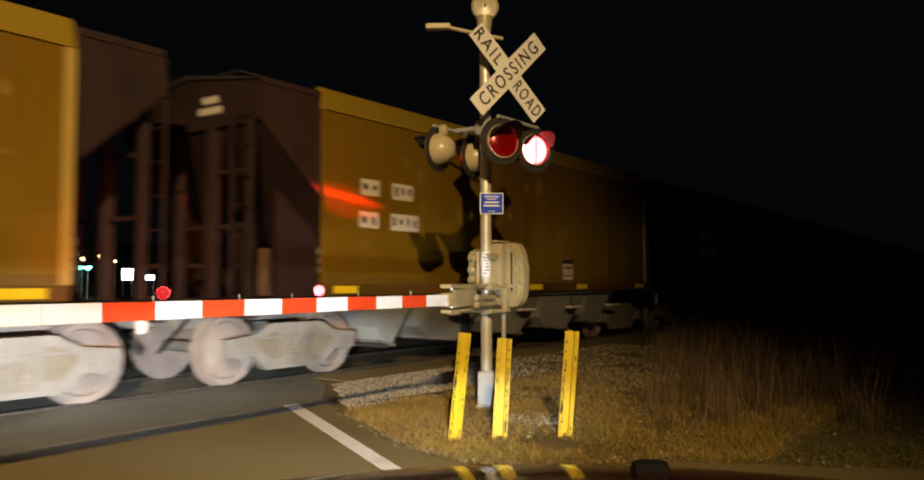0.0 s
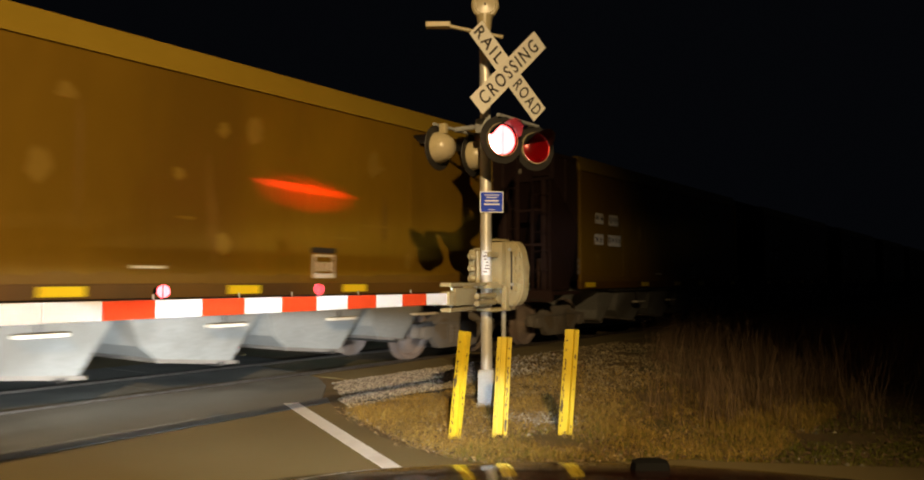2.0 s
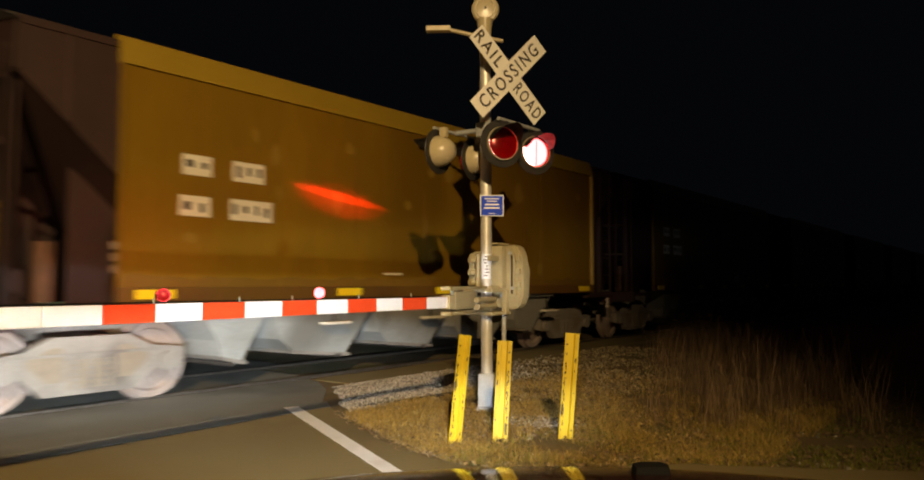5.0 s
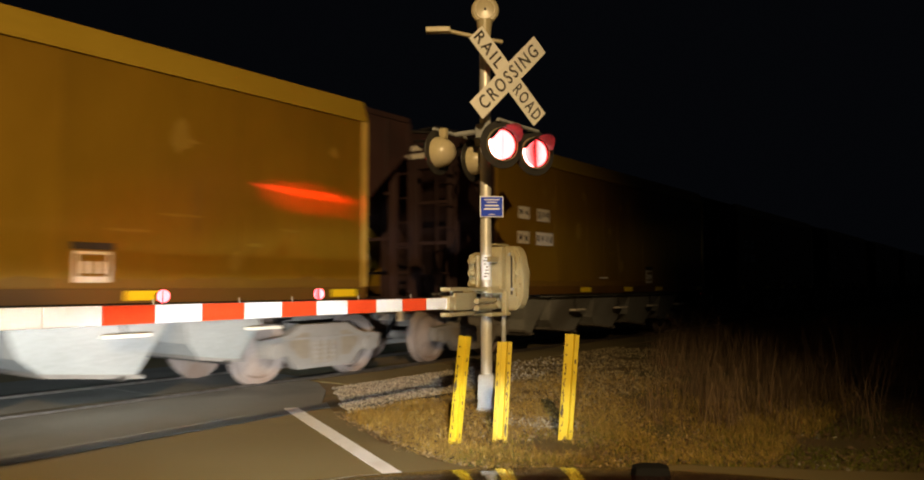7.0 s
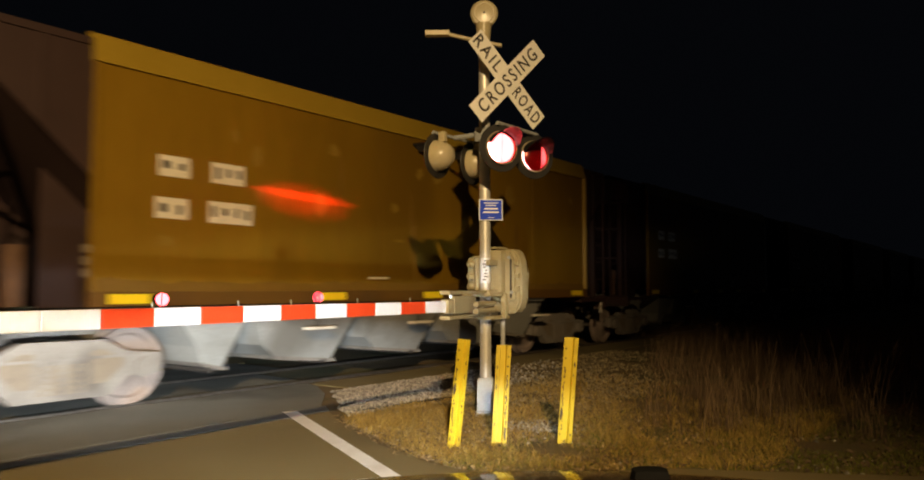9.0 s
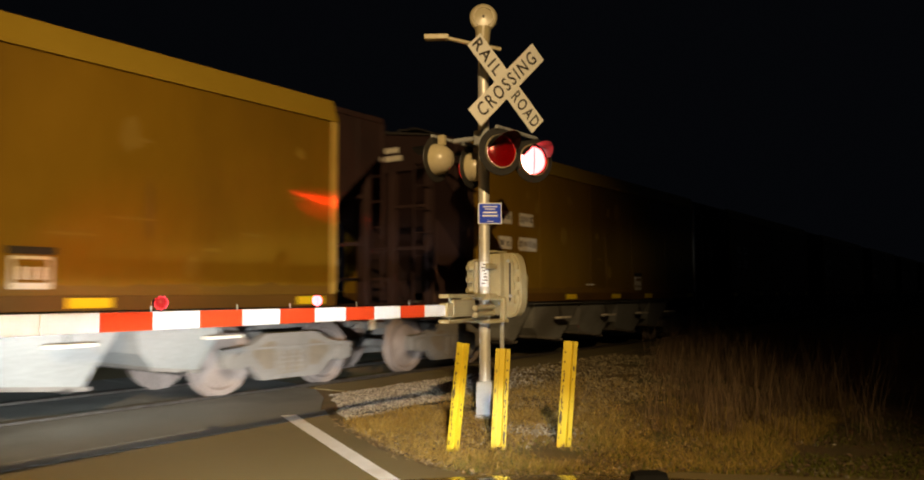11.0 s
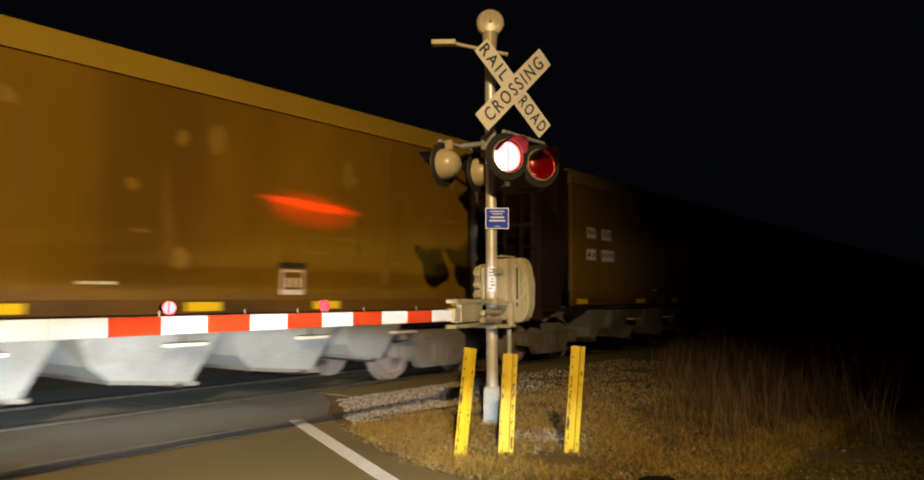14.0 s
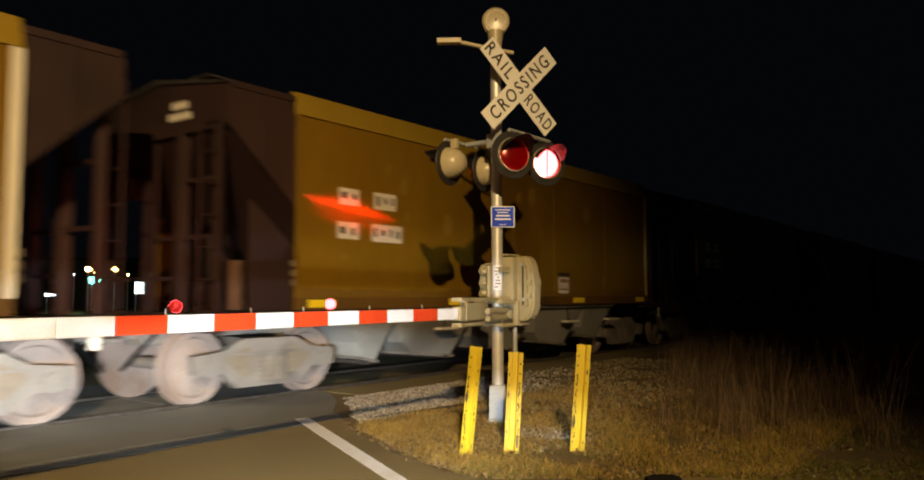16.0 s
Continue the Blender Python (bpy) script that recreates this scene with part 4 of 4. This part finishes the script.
def make_car():
    car = thing("hopper_car", pose(0, 0, 0), "mustard-yellow covered hopper car with brown ends, rolling", "train car", "cars of the freight train")
    cy = WID / 2
    # side sheets in welded panels
    for y0, y1 in ((0.0, 0.035), (WID - 0.035, WID)):
        n = 5
        for i in range(n):
            bm = B()
            a, b = LEN * i / n, LEN * (i + 1) / n
            box(bm, a + 0.003, b - 0.003, y0, y1, 1.30, 3.66)
            part("side_sheet", bm, "mustard", car, "mustard painted side sheet")
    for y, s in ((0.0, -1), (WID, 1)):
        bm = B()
        # the tilted band's extra brightness is put into its colour
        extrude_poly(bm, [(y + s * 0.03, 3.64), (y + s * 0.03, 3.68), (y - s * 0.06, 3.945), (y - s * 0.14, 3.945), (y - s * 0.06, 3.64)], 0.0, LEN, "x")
        part("top_chord", bm, "chord", car, "top chord with the light on its tilt painted as lighter yellow")
        bm = B()
        box(bm, 0.0, LEN, min(y + s * 0.03, y - s * 0.05), max(y + s * 0.03, y - s * 0.05), 1.15, 1.31, 0.01)
        part("side_sill", bm, "sill", car, "grimy orange-brown side sill")
        for x0, x1 in ((0.0, 0.045), (LEN - 0.085, LEN + 0.012)):
            bm = B()
            box(bm, x0, x1, min(y + s * 0.03, y - s * 0.03), max(y + s * 0.03, y - s * 0.03), 1.315, 3.635, 0.008)
            part("corner_post", bm, "mustard" if x0 == 0 else "post_trim", car, "" if x0 == 0 else "pale yellow corner post")
    # roof with hatches and running boards
    bm = B()
    extrude_poly(bm, [(0.05, 3.85), (0.12, 3.88), (cy - 0.3, 4.06), (cy, 4.11), (cy + 0.3, 4.06), (WID - 0.12, 3.88), (WID - 0.05, 3.85), (cy, 4.05)], -EXT - 0.04, LEN + EXT + 0.04, "x")
    part("roof", bm, "dark", car, "dark sloping roof sheet")
    for i in range(4):
        bm = B()
        box(bm, 0.8 + i * 2.4, 2.4 + i * 2.4, cy - 0.35, cy + 0.35, 4.06, 4.17, 0.03)
        part("roof_hatch", bm, "dark", car)
    for y in (cy - 0.75, cy + 0.75):
        bm = B()
        box(bm, -0.9, LEN + 0.9, y - 0.2, y + 0.2, 4.045, 4.07)
        part("running_board", bm, "dark", car)
    # floor and hopper outlets
    bm = B()
    box(bm, 1.6, LEN - 1.6, 0.06, WID - 0.06, 1.10, 1.16)
    box(bm, 0.3, LEN - 0.3, cy - 0.22, cy + 0.22, 0.72, 1.08, 0.02)
    part("centre_sill", bm, "hopper", car)
    bays = [[(1.05, 1.12), (1.50, 0.66), (1.62, 0.46), (1.94, 0.38), (2.14, 1.12)]]
    bays += [[(hx - 0.94, 1.12), (hx - 0.64, 0.62), (hx - 0.40, 0.46), (hx + 0.66, 0.35), (hx + 0.95, 1.12)] for hx in (3.12, 5.03, 6.90)]
    bays += [[(7.90, 1.12), (8.12, 0.66), (8.30, 0.50), (8.92, 0.42), (9.20, 1.12)]]
    for prof in bays:
        # outlet lowest at the trailing side
        bm = B()
        near, far = [], []
        for u, z in prof:
            inset = 0.15 + 0.33 * (1.12 - z) / 0.76
            near.append(bm.verts.new((u, inset, z)))
            far.append(bm.verts.new((u, WID - inset, z)))
        bm.faces.new(near)
        bm.faces.new(far)
        for i in range(5):
            bm.faces.new((near[i], near[(i + 1) % 5], far[(i + 1) % 5], far[i]))
        h = part("hopper_bay", bm, "hopper", car, "dusty grey sloping hopper outlet")
        (xa, za), (xb, zb) = prof[2], prof[3]
        bm = B()
        extrude_poly(bm, [(xa, za - 0.002), (xb + 0.05, zb), (xb + 0.05, zb - 0.045), (xa + 0.04, za - 0.05)], 0.45, WID - 0.45, "y")
        part("outlet_gate", bm, "dust", h)
        bm = B()
        rod(bm, (xb - 0.2, 0.40, zb - 0.02), (xb - 0.2, WID - 0.40, zb - 0.02), 0.03, seg=10)
        part("gate_shaft", bm, "dark", h, "", True)
    # reflector strips and small sill plates
    for cx in (0.42, 3.33, 5.47, 7.33, 10.25):
        bm = B()
        box(bm, cx - 0.23, cx + 0.23, -0.0365, -0.031, 1.185, 1.285)
        part("reflector_strip", bm, "reflector", car, "bright yellow reflective strip")
    for cx in (3.2, 5.32, 7.2, 9.0):
        bm = B()
        box(bm, cx - 0.23, cx + 0.23, 0.02, 0.16, 0.80, 0.835, 0.006)
        pl = part("jacking_plate", bm, "patch", car, "pale horizontal plate under the sill")
        bm = B()
        rod(bm, (cx, 0.13, 0.834), (cx, 0.18, 1.14), 0.012, seg=6)
        part("bracket", bm, "dark", pl)
    # lettering panels and a data panel
    for x0, x1, z0, z1, sd in ((0.73, 1.11, 2.56, 2.79, 1), (1.40, 1.86, 2.55, 2.79, 2), (0.70, 1.10, 2.10, 2.33, 3), (1.37, 1.99, 2.09, 2.34, 4)):
        bars(car, -0.004, x0, x1, z0, z1, sd)
    bm = B()
    box(bm, 6.58, 6.96, -0.008, -0.001, 1.37, 1.68)
    p = part("data_panel", bm, "patch", car, "pale data panel with dark unreadable marks")
    bm = B()
    box(bm, 6.615, 6.925, -0.012, -0.0085, 1.43, 1.65)
    part("panel_field", bm, "mustard", p)
    for a, b in ((6.65, 6.71), (6.745, 6.80), (6.84, 6.895)):
        bm = B()
        box(bm, a, b, -0.016, -0.0125, 1.46, 1.58)
        part("mark", bm, "patch", p)
    bm = B()
    box(bm, 6.55, 6.99, -0.008, -0.001, 1.70, 1.77)
    part("mark", bm, "ink", p)
    # weathering on the near side: run-down smears, faded spots and scuffs
    rnd = random.Random(5)
    for i in range(24):
        kind = rnd.choice(("streak", "spot", "scuff", "spot"))
        x, z = rnd.uniform(0.3, LEN - 0.3), rnd.uniform(1.6, 3.3)
        w, h = {"streak": (rnd.uniform(0.02, 0.06), rnd.uniform(0.25, 0.8)), "spot": (rnd.uniform(0.07, 0.17), rnd.uniform(0.07, 0.24)), "scuff": (rnd.uniform(0.12, 0.35), rnd.uniform(0.015, 0.04))}[kind]
        n = 14
        pts = [(x + w * rnd.uniform(0.55, 1.1) * math.cos(6.2832 * j / n), min(3.58, max(1.36, z + h * rnd.uniform(0.55, 1.1) * math.sin(6.2832 * j / n)))) for j in range(n)]
        bm = B()
        extrude_poly(bm, pts, -0.0018 - 0.00005 * i, 0.002, "y")
        part("smear", bm, "grime" if kind == "streak" else "faded", car, "dull weathered smear")
    for x in (2.14, 4.28, 6.42, 8.56):
        bm = B()
        box(bm, x - 0.012, x + 0.012, -0.005, 0.002, 1.32, 3.635)
        part("weld_seam", bm, "mustard", car)
    # ragged darker band along the bottom of the near side
    bm = B()
    n = 60
    low = [(LEN * i / n, 1.312) for i in range(n + 1)]
    high = [(LEN * i / n, 1.40 + 0.10 * abs(noise.noise((i * 0.6, 1, 4))) + 0.05 * noise.noise((i * 2.1, 2, 4))) for i in range(n, -1, -1)]
    extrude_poly(bm, low + high, -0.0015, 0.002, "y")
    part("grime_band", bm, "grime", car, "darker ragged band along the sill")
    bm = B()
    box(bm, 4.05, 4.45, -0.006, -0.001, 1.47, 1.50)
    part("mark", bm, "patch", car, "small pale stencil line")
    make_end(car, 0.0, -1)
    make_end(car, LEN, 1)
    make_truck(car, 0.02)
    make_truck(car, LEN - 0.28)
    return car


def make_train():
    cars = [make_car()]
    for i in range(1, 10):
        cars.append(copy_thing(cars[0], pose(0, 0, 0)))
    # one car has freshly painted pale corner posts
    for c in cars[4].children:
        if c.name.startswith("corner_post") and c.data.materials[0] == M["post_trim"]:
            c.data = c.data.copy()
            c.data.materials[0] = M["bright_trim"]
            c["label"] = "pale cream corner post"
    return cars


# ---- far side ----


def far_lamp(x, y, z, mat, size):
    top = thing("street_lamp", pose(x, y, 0), "distant lit street lamp on a thin pole", "street lamp", "lamps beyond the track")
    bm = B()
    rod(bm, (0, 0, -0.1), (0, 0, z), 0.07, 0.05, 10)
    part("pole", bm, "galv", top)
    bm = B()
    lathe(bm, [(0.02, -size), (size * 0.8, -size * 0.5), (size, 0), (size * 0.6, size * 0.4), (0.02, size * 0.5)], pose(0, 0, z + size * 0.5), 14)
    part("lamp_head", bm, mat, top, "glowing lamp head", True)


def far_sign(x, y, z, w, h, mat):
    top = thing("lit_sign", pose(x, y, 0, 0, 0, -30), "distant illuminated sign board on posts", "sign", "signs beyond the track")
    bm = B()
    box(bm, -w / 2, w / 2, -0.1, 0.1, z - h / 2, z + h / 2, 0.03)
    part("sign_board", bm, mat, top, "glowing sign face")
    for s in (-0.4, 0.4):
        bm = B()
        rod(bm, (s * w, 0, -0.1), (s * w, 0, z - h / 2), 0.06, seg=8)
        part("sign_post", bm, "galv", top)


def at(px, dist, up):
    """A place beyond the track: degrees left of the first heading, distance and height."""
    a = radians(YAW + px)
    return dist * math.cos(a), dist * math.sin(a), up


def make_far():
    for deg, d, z, mat, r in ((26.4, 62, 2.25, "green_light", 0.36), (25.85, 62, 2.20, "green_light", 0.26), (26.65, 60, 3.0, "amber_light", 0.26),
                              (25.05, 60, 3.0, "amber_light", 0.24), (29.8, 60, 4.1, "white_light", 0.16), (26.2, 64, 2.9, "amber_light", 0.16),
                              (24.2, 70, 2.9, "amber_light", 0.12), (28.3, 66, 2.2, "amber_light", 0.10), (27.5, 75, 3.0, "white_light", 0.10)):
        x, y, z = at(deg, d, z)
        far_lamp(x, y, z, mat, r)
    for deg, d, z, w, h, mat in ((23.4, 55, 1.75, 0.7, 0.75, "white_light"), (22.0, 55, 1.55, 0.6, 0.35, "white_light"), (28.6, 60, 1.3, 1.2, 0.18, "white_light")):
        x, y, z = at(deg, d, z)
        far_sign(x, y, z, w, h, mat)
    for deg, d, w, h in ((30, 85, 16, 4.5), (22, 95, 14, 5.0)):
        x, y, _ = at(deg, d, 0)
        top = thing("far_building", pose(x, y, -0.1, 0, 0, -25), "low dark building far beyond the track", "building", "buildings beyond the track")
        bm = B()
        box(bm, -w / 2, w / 2, -5, 5, 0, h)
        part("wall", bm, "building", top)
        bm = B()
        box(bm, -w / 2 - 0.3, w / 2 + 0.3, -5.3, 5.3, h, h + 0.3)
        part("roof", bm, "dark", top)
        for i in range(4):
            bm = B()
            u = -w / 2 + w * (i + 0.5) / 4
            box(bm, u - 0.7, u + 0.7, -5.06, -5.0, 1.0, 2.4)
            part("window", bm, "dark", top)


# ---- build ----
make_ground()
make_road()
make_line()
make_crossing()
make_track()
make_signal()
make_gate()
make_arm()
make_post(5.40, 4.03, 0.92, 9.0, -3, -20, -0.046)
make_post(5.70, 3.76, 0.86, 3.2, 0, -48, 0.044)
make_post(6.13, 3.35, 0.92, 4.6, 0, -45, -0.044)
make_hood()
CARS = make_train()
make_far()
scatter_stones("ballast", "loose pale crushed-stone ballast beside the track", 7800, ballast_place, 0.010, 0.031, "stone")
scatter_stones("spilled_gravel", "small heap of pale gravel on the verge", 420, lambda: (random.gauss(6.62, 0.16), random.gauss(3.98, 0.22), -0.010), 0.008, 0.022, "stone")
place = verge(1.2, 1.0, 5.9)
scatter_stones("verge_gravel", "small stones scattered over the verge", 500, lambda: (lambda p: (p[0], p[1], ground_height(p[0], p[1])))(place()), 0.008, 0.028, "stone")



def litter(name, label, mat, n, place, r0, r1):
    """Fallen leaves and bits: small tilted flakes lying on the ground, joined."""
    verts, faces = [], []
    for _ in range(n):
        x, y, k = place()
        r = random.uniform(r0, r1)
        m = Matrix.Translation((x, y, max(ground_height(x, y), 0.0 if x < verge_limit(y) + 0.08 else -1) + 0.012 + r * 0.3)) @ Euler((random.uniform(-0.6, 0.6), random.uniform(-0.6, 0.6), random.uniform(0, 6.28))).to_matrix().to_4x4()
        o = len(verts)
        for u, v, w in ((-1, 0, 0), (-0.2, 0.45, 0.12), (1, 0, 0.05), (-0.1, -0.45, 0.12)):
            verts.append(tuple(m @ Vector((u * r, v * r, w * r))))
        faces += [(o, o + 1, o + 2), (o, o + 2, o + 3)]
    me = bpy.data.meshes.new(name)
    me.from_pydata(verts, [], faces)
    me.materials.append(M[mat])
    return tagged(new(name, me), label, "leaves", kind="stuff")


def slope_place():
    """The gravelly strip between the mast and the weeds, up to the track."""
    while True:
        x, y = random.uniform(7.2, 15.5), random.uniform(4.0, 7.3)
        if y > 3.1 + 0.25 * (x - 7) + 0.3 * noise.noise((x, 2, 5)) and noise.noise((x * 1.6, y * 1.6, 21)) > -0.35:
            return x, y, ground_height(x, y) + 0.004


scatter_stones("slope_gravel", "tan gravel and chaff on the slope beside the track", 5200, slope_place, 0.008, 0.026, "slope_stone")
litter("leaf_litter", "pale dry leaves and chaff lying on the verge", "leaf", 7000, verge(2.6, 2.2, 5.9, -0.06), 0.010, 0.028)
litter("dead_leaves", "dark brown dead leaves lying on the verge", "weed", 7000, verge(2.6, 0.6, 5.0), 0.012, 0.032)
blades("dry_grass", "short dry straw-coloured grass on the verge", "straw", 38000, verge(2.2, 1.6, 5.85), 0.03, 0.11, 0.003, 1.4)
blades("verge_grass", "short olive green grass beside the road", "grass", 20000, verge(1.5, 0.6, 3.75), 0.02, 0.075, 0.003, 1.0)
blades("tall_weeds", "tall dead brown weeds beside the track", "weed", 15000, in_clump, 0.25, 0.85, 0.0032, 0.45, 3)


# ---- movement ----
SPEED = [(0.0, 3.37), (4.0, 3.365), (8.0, 3.66), (12.0, 3.655), (16.0, 3.65)]


def travelled(t):
    """Distance run by the train since the start."""
    s, steps = 0.0, max(1, int(t * 40))
    for i in range(steps):
        u = (i + 0.5) * t / steps
        for (a, va), (b, vb) in zip(SPEED, SPEED[1:]):
            if a <= u <= b:
                s += (va + (vb - va) * (u - a) / (b - a)) * t / steps
                break
    return s


CYCLE, FIRST_ON, FIRST_OFF, SECOND_ON, SECOND_OFF = 1.21, 0.32, 0.99, 0.945, 0.38


def vane_rows(phase, place, turn):
    """The shutter vane turns edge-on while its lamp shows and shuts it again, once a cycle."""
    rows = []
    on, off = (FIRST_ON, FIRST_OFF) if phase == "first" else (SECOND_ON, SECOND_OFF + CYCLE)
    shut, wide = pose(*place), pose(*place, 0, 0, turn)
    rows.append((0.0, shut if phase == "first" else wide))
    for k in range(-1, 15):
        for t, m in ((on - 0.03, shut), (on + 0.04, wide), (off, wide), (off + 0.17, shut)):
            t += k * CYCLE
            if 0.02 < t < 15.98:
                rows.append((t, m))
    rows.append((16.0, rows[-1][1]))
    return rows


def motions():
    times = [i * 0.5 for i in range(33)]
    spins = [i / 6 for i in range(97)]
    run = {t: travelled(t) for t in times}
    roll = {t: travelled(t) for t in spins}
    for i, car in enumerate(CARS):
        x0 = LEAD + PITCH * (i - 1)
        walk(car, [(t, pose(x0 - run[t], SIDE_Y, 0.0)) for t in times])
        for ws in [c for c in car.children if c.name.startswith("axle")]:
            p = ws.matrix_basis.translation.copy()
            walk(ws, [(t, pose(*p, 0, -math.degrees(roll[t] / 0.441), 0)) for t in spins])
    for phase, vanes in VANES.items():
        for vane, spot, turn in vanes:
            walk(vane, vane_rows(phase, spot, turn))


motions()
